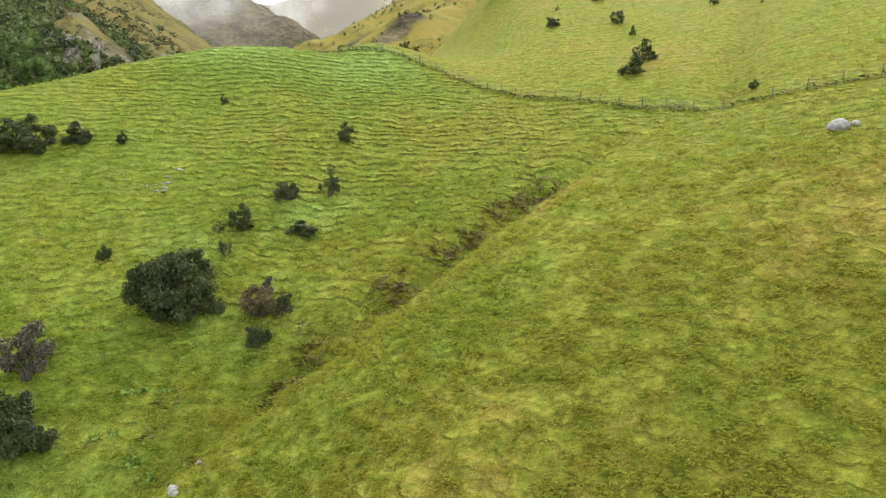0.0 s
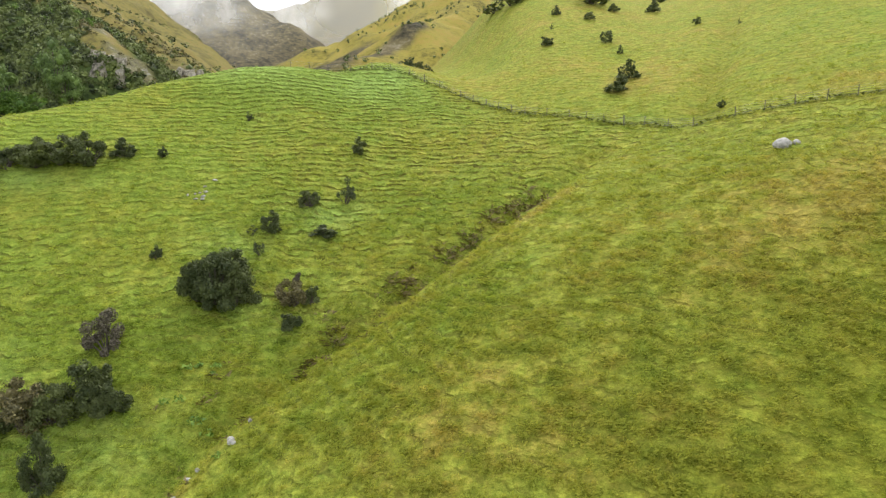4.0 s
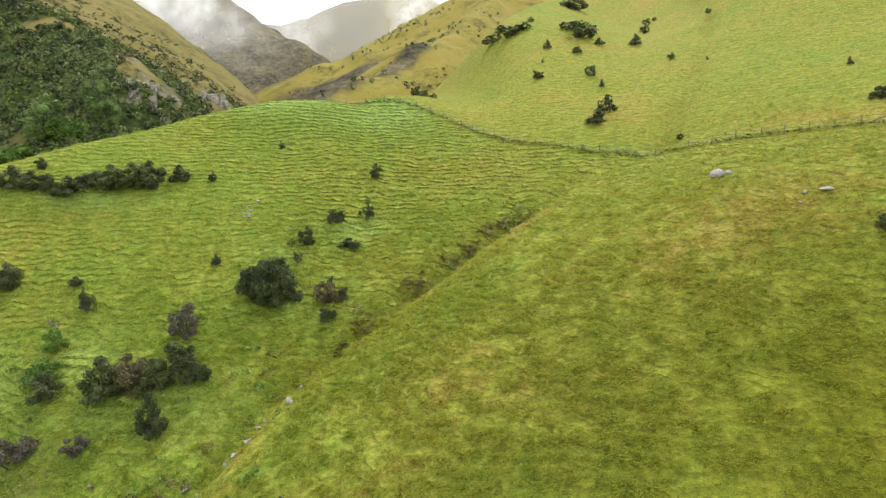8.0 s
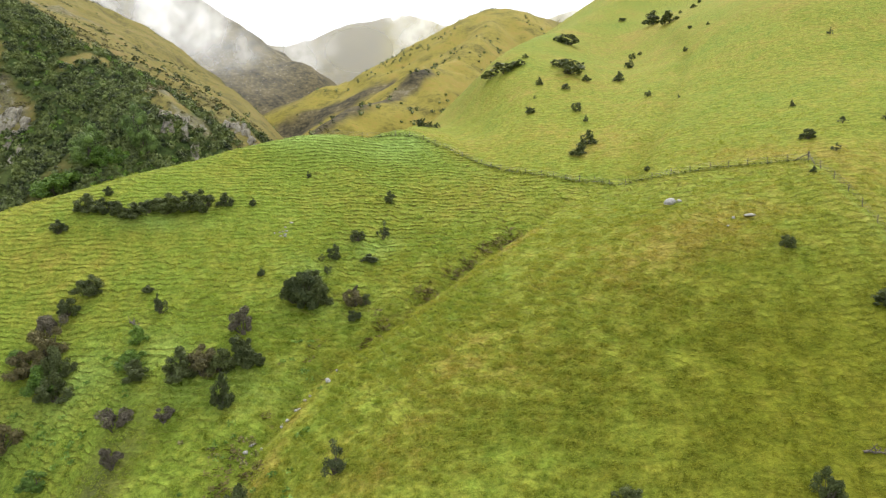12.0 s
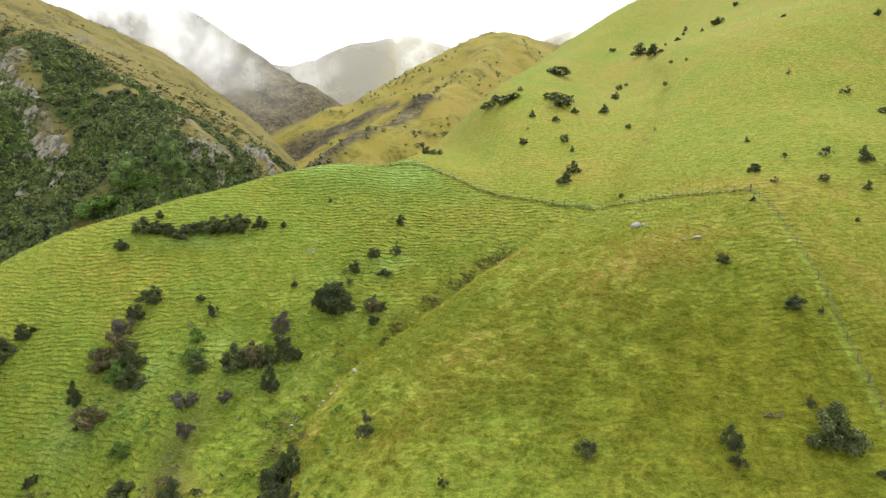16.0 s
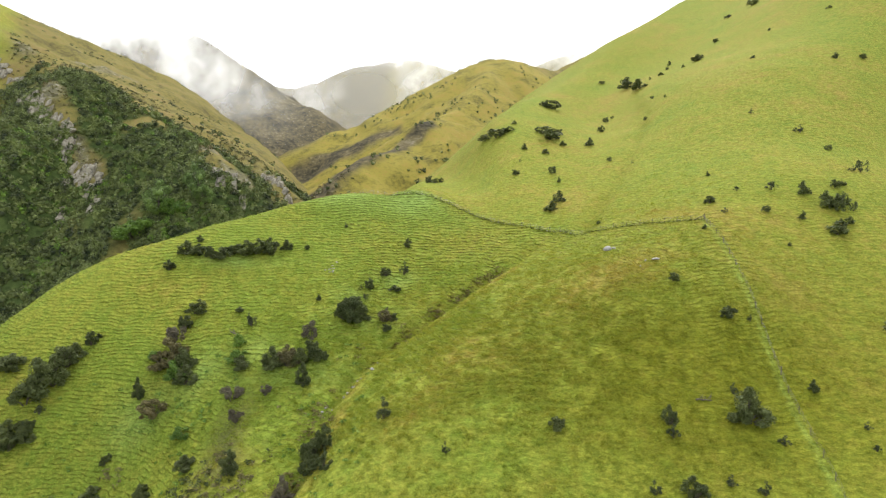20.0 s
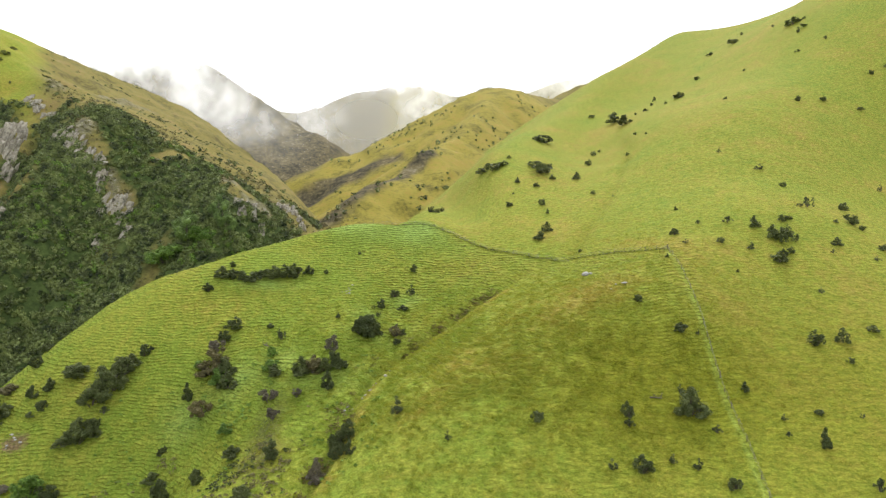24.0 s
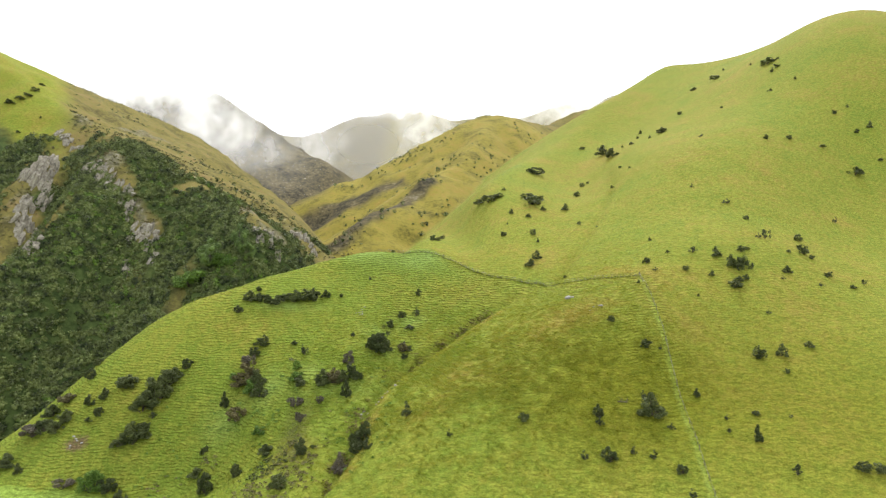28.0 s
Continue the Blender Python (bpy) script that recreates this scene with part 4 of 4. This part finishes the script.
crest = fence(CREST_FENCE, "grey post and wire fence over the grassy crest")
stay(crest, 51, 50, 140)
spur = fence(SPUR_FENCE, "grey post and wire fence running down the spur")
stay(spur, 51, 50, -92)


# ---- rocks ----
stone, n, l, b = shader("grey_rock")
l.new(ramp(n, l, noise_node(n, l, 0.3, 7, 0.7), [(0.3, (0.14, 0.135, 0.125)), (0.55, (0.33, 0.32, 0.3)), (0.75, (0.5, 0.49, 0.46))]), b.inputs["Base Color"])
b.inputs["Roughness"].default_value = 0.85
bumped(n, l, b, noise_node(n, l, 0.12, 6), 0.7, 0.05)


def rock_mesh(seed):
    bm = bmesh.new()
    bmesh.ops.create_icosphere(bm, subdivisions=3, radius=0.5)
    for v in bm.verts:
        q = noise.noise(v.co * 2.1 + Vector((seed * 7.3, 0, 0))) * 0.22 + noise.noise(v.co * 5.0 + Vector((0, seed, 0))) * 0.08
        v.co *= 1 + q
        v.co.z = max(v.co.z, -0.3)
    me = bpy.data.meshes.new("rock")
    bm.to_mesh(me)
    bm.free()
    me.materials.append(stone)
    return me


ROCK_MESHES = [rock_mesh(k) for k in range(5)]


def rock(x, y, wide, tall, name="rock", label="pale grey weathered boulder half sunk in grass"):
    ob = new(name, ROCK_MESHES[rng.integers(5)])
    ob.matrix_world = pose(x, y, float(height(x, y)) + tall * 0.2, rng.uniform(-12, 12), rng.uniform(-12, 12), rng.uniform(0, 360)) @ Matrix.Diagonal((wide, wide * 0.7, tall, 1))
    return tagged(ob, label, "rock", "rocks on the hillside")


rock(31.1, 48.9, 2.0, 1.2)
rock(32.3, 48.6, 0.9, 0.6)
rock(37.4, 38.2, 1.7, 0.5, label="flat pale slab of rock in dry grass")
rock(35.6, 38.9, 0.6, 0.4)
rock(34.2, 37.2, 0.5, 0.3)
for k in range(9):
    rock(-27.7 + rng.normal(0, 0.8), 60 + rng.normal(0, 1.1), rng.uniform(0.3, 0.7), rng.uniform(0.2, 0.4), "stone", "small grey stone on a bare slip")
for k in range(13):
    s = rng.uniform(0, 1)
    rock(-14 - 8 * s + rng.normal(0, 0.7), 33 - 11 * s + rng.normal(0, 0.7), rng.uniform(0.25, 0.8), rng.uniform(0.2, 0.5), "stone", "small grey stone in the gully bed")
for k in range(6):
    rock(-91.5 + rng.normal(0, 1.6), 27.4 + rng.normal(0, 1), rng.uniform(0.4, 0.9), rng.uniform(0.2, 0.5), "stone", "grey stone on a bare earth slip")


# ---- crags beyond the gorge ----
crag_mat, n, l, b = shader("lichened_crag")
crag_c = ramp(n, l, maths(n, l, "ADD", maths(n, l, "MULTIPLY", noise_node(n, l, 2.6, 7, 0.75), 0.55), maths(n, l, "MULTIPLY", noise_node(n, l, 1.1, 5, 0.7, (1.4, 1.4, 0.3)), 0.45)), [(0.38, (0.05, 0.045, 0.036)), (0.45, (0.17, 0.155, 0.125)), (0.51, (0.25, 0.225, 0.16)), (0.57, (0.3, 0.28, 0.24)), (0.68, (0.4, 0.38, 0.34))])
l.new(crag_c, b.inputs["Base Color"])
b.inputs["Roughness"].default_value = 0.9
bumped(n, l, b, noise_node(n, l, 1.2, 7, 0.7), 1.0, 0.7)


def slab(bm, r, centre, wide, deep, tall, lean):
    """One angular block, broken off flat on some sides."""
    for q in range(16):
        u, v, h = r.choice((-1, 1)) * r.uniform(0.55, 1), r.choice((-1, 1)) * r.uniform(0.5, 1), r.choice((-0.3, r.uniform(0.2, 0.8), r.uniform(0.7, 1)))
        narrow = 1 - 0.45 * max(h, 0)
        bm.verts.new((centre[0] + 0.5 * wide * u * narrow + lean * h * tall, centre[1] + 0.5 * deep * v * narrow + 0.5 * h * tall, centre[2] + h * tall))
    bmesh.ops.convex_hull(bm, input=bm.verts[:])
    bmesh.ops.delete(bm, geom=[v for v in bm.verts if not v.link_faces], context="VERTS")
    bmesh.ops.triangulate(bm, faces=bm.faces[:])
    bmesh.ops.subdivide_edges(bm, edges=bm.edges[:], cuts=2, use_grid_fill=True)
    for v in bm.verts:
        p = Vector((v.co.x * 0.9, v.co.y * 0.9, v.co.z * 0.3))
        v.co += Vector((noise.noise(p), noise.noise(p + Vector((9, 0, 0))), 0.5 * noise.noise(p + Vector((0, 9, 0))))) * wide * 0.13


def outcrop(a, c, spread, tall, seed):
    """A bluff of broken blocks along a line, each block a part of its own."""
    r = random.Random(seed)
    thing = new("rock_outcrop")
    thing.location = (a[0], a[1], float(height(*a)))
    run = math.hypot(c[0] - a[0], c[1] - a[1])
    for k in range(max(5, round(run * spread / 7))):
        s = r.uniform(0, 1)
        x, y = a[0] + s * (c[0] - a[0]) + r.uniform(-0.5, 0.5) * spread * 0.5, a[1] + s * (c[1] - a[1]) + r.uniform(-0.5, 0.5) * spread
        w, h = r.uniform(2.2, 4.6), tall * r.uniform(0.45, 1.0)
        bm = bmesh.new()
        slab(bm, r, (x - a[0], y - a[1], float(height(x, y)) - thing.location.z - 0.25 * h), w, w * r.uniform(0.6, 1.0), h, r.uniform(-0.1, 0.25))
        part("block", bm, crag_mat, thing)
    return tagged(thing, "broken grey rock bluff with ochre lichen above scrub", "rock outcrop", "bluffs of the gorge")


for k, (a, c, spread, tall) in enumerate([
    ((-187, 190), (-175, 178), 7, 6), ((-174, 178), (-162, 168), 8, 7), ((-163, 170), (-149, 161), 8, 6),
    ((-146, 154), (-132, 151), 6, 6), ((-135, 150), (-125, 139), 6, 6), ((-142, 143), (-137, 136), 4, 5),
    ((-212, 198), (-202, 184), 8, 9), ((-214, 184), (-203, 172), 9, 10), ((-203, 180), (-192, 166), 8, 9), ((-198, 160), (-186, 144), 9, 8), ((-184, 142), (-172, 128), 8, 6),
    ((-88, 147), (-80, 141), 5, 3.6), ((-80, 143), (-73, 135), 5, 3.8), ((-77, 173), (-69, 166), 5, 4), ((-70, 167), (-63, 161), 4, 4),
    ((-222, 223), (-205, 214), 5, 4),
]):
    outcrop(a, c, spread, tall, k)

# ---- dead wood ----
dead_mat, n, l, b = shader("dead_wood")
l.new(ramp(n, l, noise_node(n, l, 0.2, 5), [(0.3, (0.045, 0.038, 0.03)), (0.7, (0.17, 0.145, 0.115))]), b.inputs["Base Color"])
b.inputs["Roughness"].default_value = 0.9


def fallen_branch(x, y, run, turn, label):
    """A dead trunk that lies along the slope, with broken boughs."""
    r = random.Random(round(x * 7))
    c, s_ = math.cos(radians(turn)), math.sin(radians(turn))
    base = float(height(x, y))
    thing = new("dead_branch")
    thing.location = (x, y, base)

    def at(d, up):
        return Vector((c * d, s_ * d, float(height(x + c * d, y + s_ * d)) - base + up))

    bm = bmesh.new()
    tube(bm, [at(run * k / 5, 0.1 + 0.12 * (k % 2)) for k in range(6)], [0.13, 0.12, 0.1, 0.08, 0.06, 0.03], 7)
    part("trunk", bm, dead_mat, thing)
    for k in range(6):
        bm = bmesh.new()
        a = at(run * r.uniform(0.1, 0.95), 0.15)
        mid = a + Vector((r.uniform(-0.4, 0.4), r.uniform(-0.3, 0.3), r.uniform(0.3, 0.7)))
        tube(bm, [a, mid, mid + Vector((r.uniform(-0.5, 0.5), r.uniform(-0.3, 0.3), r.uniform(0.1, 0.6)))], [0.06, 0.04, 0.012], 5)
        part("bough", bm, dead_mat, thing)
    return tagged(thing, label, "dead branch")


fallen_branch(-43.9, 41.9, 2.2, -35, "bare dark dead branch fallen on the grass")
fallen_branch(33.6, 9.4, 2.2, -8, "dead grey branch fallen across the grazed spur")


# ---- grass ----
grass_mat, n, l, b = shader("grass_blades")
c, fine, hair = pasture_colour(n, l)
c = mixed(n, l, 1.0, c, (1.68, 1.64, 1.4), "MULTIPLY")
c = mixed(n, l, attribute(n, "tip"), c, (0.34, 0.34, 0.07))
l.new(c, b.inputs["Base Color"])
b.inputs["Roughness"].default_value, b.inputs["Specular IOR Level"].default_value = 0.7, 0.2
lit = n.new("ShaderNodeBsdfTranslucent")
l.new(c, lit.inputs["Color"])
thin = n.new("ShaderNodeMixShader")
thin.inputs[0].default_value = 0.45
l.new(b.outputs[0], thin.inputs[1])
l.new(lit.outputs[0], thin.inputs[2])
l.new(thin.outputs[0], n["Material Output"].inputs["Surface"])


brown_mat = leaf_material("brown_grass", (0.09, 0.075, 0.025), (0.24, 0.19, 0.065))
rank_mat = leaf_material("rank_grass", (0.05, 0.065, 0.016), (0.15, 0.165, 0.04))


def grass(x, y, tall, blades, label, name="grass", tip=0.35):
    """Tufts of low bent blades, each blade a broad tapered leaf that hangs downhill."""
    x, y, tall = (np.repeat(q, blades) for q in (x, y, tall))
    x, y = x + rng.normal(0, 0.1, len(x)), y + rng.normal(0, 0.1, len(x))
    z = height(x, y) - 0.02
    a, lean = rng.uniform(0, 6.283, len(x)), rng.uniform(0.5, 1.5, len(x))
    tall = tall * rng.uniform(0.6, 1.25, len(x))
    w = 0.11 * tall + 0.012
    ox, oy = np.cos(a) * lean * tall, np.sin(a) * lean * tall - 0.35 * tall
    px, py = -np.sin(a) * w, np.cos(a) * w
    foot = np.stack([x, y, z], 1)
    side_ = np.stack([px, py, 0 * px], 1)
    mid = foot + np.stack([ox * 0.45, oy * 0.45, tall * 0.65], 1)
    end = foot + np.stack([ox, oy, tall * 0.75], 1)
    v = np.stack([mid - side_, mid + side_, end], 1).reshape(-1, 3)
    v[0::3] -= (mid - foot) * 0.7
    me = fast_mesh(name, v, np.arange(len(v)).reshape(-1, 3), grass_mat)
    for key in ("dry", "lush", "rank", "fresh"):
        me.attributes.new(key, "FLOAT", "POINT").data.foreach_set("value", np.repeat(mask_at(key, x, y), 3).astype(np.float32))
    me.attributes.new("tip", "FLOAT", "POINT").data.foreach_set("value", (np.tile([0, 0.4, 1.0], len(x)) * np.repeat(rng.uniform(0, tip * 2, len(x)) * (0.3 + mask_at("dry", x, y)) * (1 - mask_at("rank", x, y)), 3)).astype(np.float32))
    return tagged(new(name, me), label, "grass", kind="stuff")


def scattered(k, cx, cy, rx, ry):
    """Places that thin out with the distance from a centre."""
    a, d = rng.uniform(0, 6.283, k), np.sqrt(-2 * np.log(rng.uniform(0.02, 1, k))) / 2.8
    x, y = cx + rx * d * np.cos(a), cy + ry * d * np.sin(a)
    keep = (rough(x, y, 1.3, 2, 60) + 0.5 * rough(x, y, 6, 2, 61) + rng.uniform(-0.5, 0.5, k)) > -0.15
    keep &= (contour_steps(x, y, land(x, y))[0] + 0.78) % 1 > 0.25
    keep &= home(x, y) > land(x, y) - 2.2
    return x[keep], y[keep]


gx1, gy1 = scattered(110000, 2, 28, 76, 56)
grass(gx1, gy1, rng.uniform(0.16, 0.34, len(gx1)), 6, "tufted rough pasture grass on the near slopes")
gx2, gy2 = scattered(70000, 0, 40, 160, 105)
grass(gx2, gy2, rng.uniform(0.16, 0.34, len(gx2)), 5, "rough pasture grass farther over the hills")
feet = np.array(along(CREST_FENCE[2:], 0.22))
gx3, gy3 = feet[:, 0] + rng.normal(0, 0.2, len(feet)), feet[:, 1] + rng.normal(0, 0.2, len(feet))
grass(gx3, gy3, rng.uniform(0.25, 0.5, len(gx3)), 4, "long dark ungrazed grass along the fence", "fence_grass", 0.1).data.materials[0] = rank_mat

feet = np.array(along(GULLY[1:-1], 0.04))
gx4, gy4 = feet[:, 0] + rng.normal(-0.9, 1.2, len(feet)), feet[:, 1] + rng.normal(0.6, 1.2, len(feet))
keep = rough(gx4, gy4, 2.2, 3, 80) > 0.18
grass(gx4[keep], gy4[keep], rng.uniform(0.3, 0.6, keep.sum()), 6, "brown withered rank grass along the gully", "gully_grass", 0.1).data.materials[0] = brown_mat


# ---- scrub on the gorge side ----
def scrub(k, label, kinds, x0, x1, y0, y1, test, wide, leaves, size, kind="d"):
    x, y = rng.uniform(x0, x1, k), rng.uniform(y0, y1, k)
    keep = test(x, y)
    x, y = x[keep], y[keep]
    w = rng.uniform(*wide, len(x))
    p = np.repeat(np.stack([x, y, height(x, y) + 0.25 * w], 1), leaves, 0)
    d = rng.normal(size=p.shape)
    d /= np.linalg.norm(d, axis=1)[:, None]
    d[:, 2] = np.abs(d[:, 2]) * 0.9
    ww = np.repeat(w, leaves)
    p = p + d * (ww * rng.uniform(0.3, 0.62, len(p)))[:, None]
    v, f = leaf_sprays(p, size, 5)
    if wide[0] >= 1:
        hv, hf = lumps(np.stack([x, y, height(x, y) + 0.05 * w], 1), 0.3 * w, 6, 0.95)
        v, f = np.concatenate([v, hv]), np.concatenate([f, hf + len(v)])
    return tagged(new(kinds, fast_mesh(kinds, v, f, LEAVES[kind])), label, "scrub", kind="stuff")


scrub(17000, "dense dark native scrub on the gorge side", "scrub", -240, -50, 60, 260, lambda x, y: (mask_at("scrub", x, y) > rng.uniform(0.05, 0.9, len(x))) & (mask_at("crag", x, y) < 0.5), (1.2, 3.2), 50, 0.3, "scrub")
scrub(3600, "bright green shrubs among the dark scrub", "shrubs", -240, -50, 60, 260, lambda x, y: (mask_at("scrub", x, y) > 0.6) & (rough(x, y, 30, 3, 70) > 0.02), (1.2, 2.6), 44, 0.28, "b")
scrub(3200, "scattered dark shrubs on the tawny hills", "hill_scrub", -140, 180, 180, 700, lambda x, y: (mask_at("tussock", x, y) > 0.5) & (mask_at("scrub", x, y) < 0.3) & (rough(x, y, 70, 4, 71) + 0.3 * rng.uniform(-1, 1, len(x)) + 0.45 * (mask_at("heath", x, y) > 0.5) * (y < 480) > 0.3), (1.0, 3.5), 24, 0.42, "scrub")
scrub(3800, "tawny tussock clumps round the crags", "tussock_clumps", -235, -55, 100, 250, lambda x, y: (mask_at("tussock", x, y) > 0.5) & (mask_at("scrub", x, y) < 0.5) & (rough(x, y, 16, 3, 79) + 0.3 * rng.uniform(-1, 1, len(x)) > -0.15), (0.6, 1.7), 22, 0.24, "fern")
scrub(1800, "low brown shrubs among the rocks", "rock_scrub", -240, -50, 90, 260, lambda x, y: (mask_at("crag", x, y) > 0.5) & (rough(x, y, 12, 2, 73) > 0.1), (1.0, 2.6), 26, 0.35, "r")


def west_of_gully(x, y):
    return np.interp(y, *np.array(GULLY[::-1], float).T[::-1]) - x


scrub(3600, "low brown bracken and tussock by the gully", "bracken", -75, -10, -16, 24, lambda x, y: (rough(x, y, 9, 3, 75) + 0.35 * rng.uniform(-1, 1, len(x)) + 0.5 * np.exp(-(((west_of_gully(x, y) - 9) / 9) ** 2)) > 0.42) & (west_of_gully(x, y) > -1), (0.5, 1.2), 26, 0.13, "fern")
scrub(450, "low fresh green clumps of herbs on the lower slope", "herbs", -75, -14, -12, 40, lambda x, y: rough(x, y, 10, 3, 78) > 0.2, (0.4, 1.2), 20, 0.15, "b")
scrub(1300, "low dark tussock clumps on the lower slope", "tussock", -105, -12, -14, 16, lambda x, y: (rough(x, y, 14, 3, 76) + 0.2 * rng.uniform(-1, 1, len(x)) > 0.15) & (west_of_gully(x, y) > 2), (0.45, 1.1), 20, 0.15, "d")


scrub(4200, "olive shrubs over the upper tussock slope", "slope_scrub", -420, -50, 170, 470, lambda x, y: (mask_at("tussock", x, y) > 0.5) & (mask_at("scrub", x, y) < 0.4) & (rough(x, y, 34, 4, 77) + 0.15 * rng.uniform(-1, 1, len(x)) > 0.18), (0.8, 2.8), 30, 0.24, "scrub")


# ---- mist on the mountains ----
def mist(x, y, z, wide, tall, dense, seed, scale, thin=0.3):
    """A thin ragged bank of mist: a curved sheet that lets light through."""
    m, n, l, b = shader("mist")
    n.remove(b)
    co = n.new("ShaderNodeTexCoord")
    tex = n.new("ShaderNodeTexNoise")
    tex.noise_dimensions = "4D"
    tex.inputs["W"].default_value, tex.inputs["Scale"].default_value, tex.inputs["Detail"].default_value, tex.inputs["Roughness"].default_value = seed, scale, 6, 0.52
    shape = n.new("ShaderNodeVectorMath")
    shape.operation = "MULTIPLY"
    shape.inputs[1].default_value = (wide / tall, 0, 1)
    l.new(co.outputs["Generated"], shape.inputs[0])
    l.new(shape.outputs[0], tex.inputs["Vector"])
    sep = n.new("ShaderNodeSeparateXYZ")
    l.new(co.outputs["Generated"], sep.inputs[0])

    def dome(s):
        return maths(n, l, "MULTIPLY", maths(n, l, "MULTIPLY", s, maths(n, l, "SUBTRACT", 1.0, s)), 4.0)

    edge = maths(n, l, "MULTIPLY", dome(sep.outputs["X"]), dome(sep.outputs["Z"]))
    a = maths(n, l, "ADD", maths(n, l, "MULTIPLY", edge, 1.1), maths(n, l, "MULTIPLY", maths(n, l, "SUBTRACT", tex.outputs["Fac"], 0.5), 2.8))
    a = maths(n, l, "SUBTRACT", a, thin, True)
    a = maths(n, l, "MULTIPLY", maths(n, l, "MULTIPLY", a, maths(n, l, "POWER", edge, 0.5)), dense, True)
    soft = n.new("ShaderNodeBsdfDiffuse")
    soft.inputs["Color"].default_value = (0.6, 0.605, 0.62, 1)
    back = n.new("ShaderNodeBsdfTranslucent")
    back.inputs["Color"].default_value = (0.6, 0.605, 0.62, 1)
    both = n.new("ShaderNodeAddShader")
    l.new(soft.outputs[0], both.inputs[0])
    l.new(back.outputs[0], both.inputs[1])
    clear = n.new("ShaderNodeBsdfTransparent")
    mix = n.new("ShaderNodeMixShader")
    l.new(a, mix.inputs[0])
    l.new(clear.outputs[0], mix.inputs[1])
    l.new(both.outputs[0], mix.inputs[2])
    l.new(mix.outputs[0], n["Material Output"].inputs["Surface"])
    u, v = np.meshgrid(np.linspace(-0.5, 0.5, 25), np.linspace(-0.5, 0.5, 13))
    p = np.stack([u * wide, 0.12 * wide * (0.25 - u * u) * -1 + 4 * np.sin(9 * u + seed), v * tall], -1).reshape(-1, 3)
    q = np.arange(25 * 13).reshape(13, 25)
    f = np.stack([q[:-1, :-1], q[:-1, 1:], q[1:, 1:], q[1:, :-1]], -1).reshape(-1, 4)
    ob = new("mist", fast_mesh("mist", p, f, m, True))
    ob.location = (x, y, z)
    ob.visible_shadow = False
    return tagged(ob, "thin white mist drifting over the mountain", "mist", kind="stuff")


mist(-287, 640, 234, 143, 102, 0.85, 1.0, 2.0, 0.3)
mist(-234, 640, 195, 137, 75, 0.4, 2.0, 2.0, 0.5)
mist(-376, 645, 271, 227, 96, 0.75, 3.0, 2.6, 0.35)
mist(-460, 655, 322, 307, 125, 1.0, 7.0, 2.2, -0.2)
mist(-511, 660, 341, 393, 140, 1.0, 17.0, 2.2, -0.2)
mist(-324, 645, 289, 103, 69, 0.7, 13.0, 2.0, 0.2)
mist(-312, 630, 217, 404, 222, 0.14, 8.0, 1.0, 0.2)
mist(-141, 1010, 388, 560, 150, 1.0, 5.0, 3.0, 0.0)
mist(-236, 1000, 262, 150, 180, 0.5, 4.0, 2.6, 0.35)
mist(-34, 1000, 292, 150, 110, 0.55, 11.0, 2.8, 0.4)
mist(-146, 1005, 338, 380, 80, 0.5, 15.0, 3.4, 0.35)
mist(-144, 990, 264, 524, 332, 0.22, 9.0, 1.0, 0.0)
mist(190, 790, 280, 340, 100, 0.7, 6.0, 2.4, 0.3)
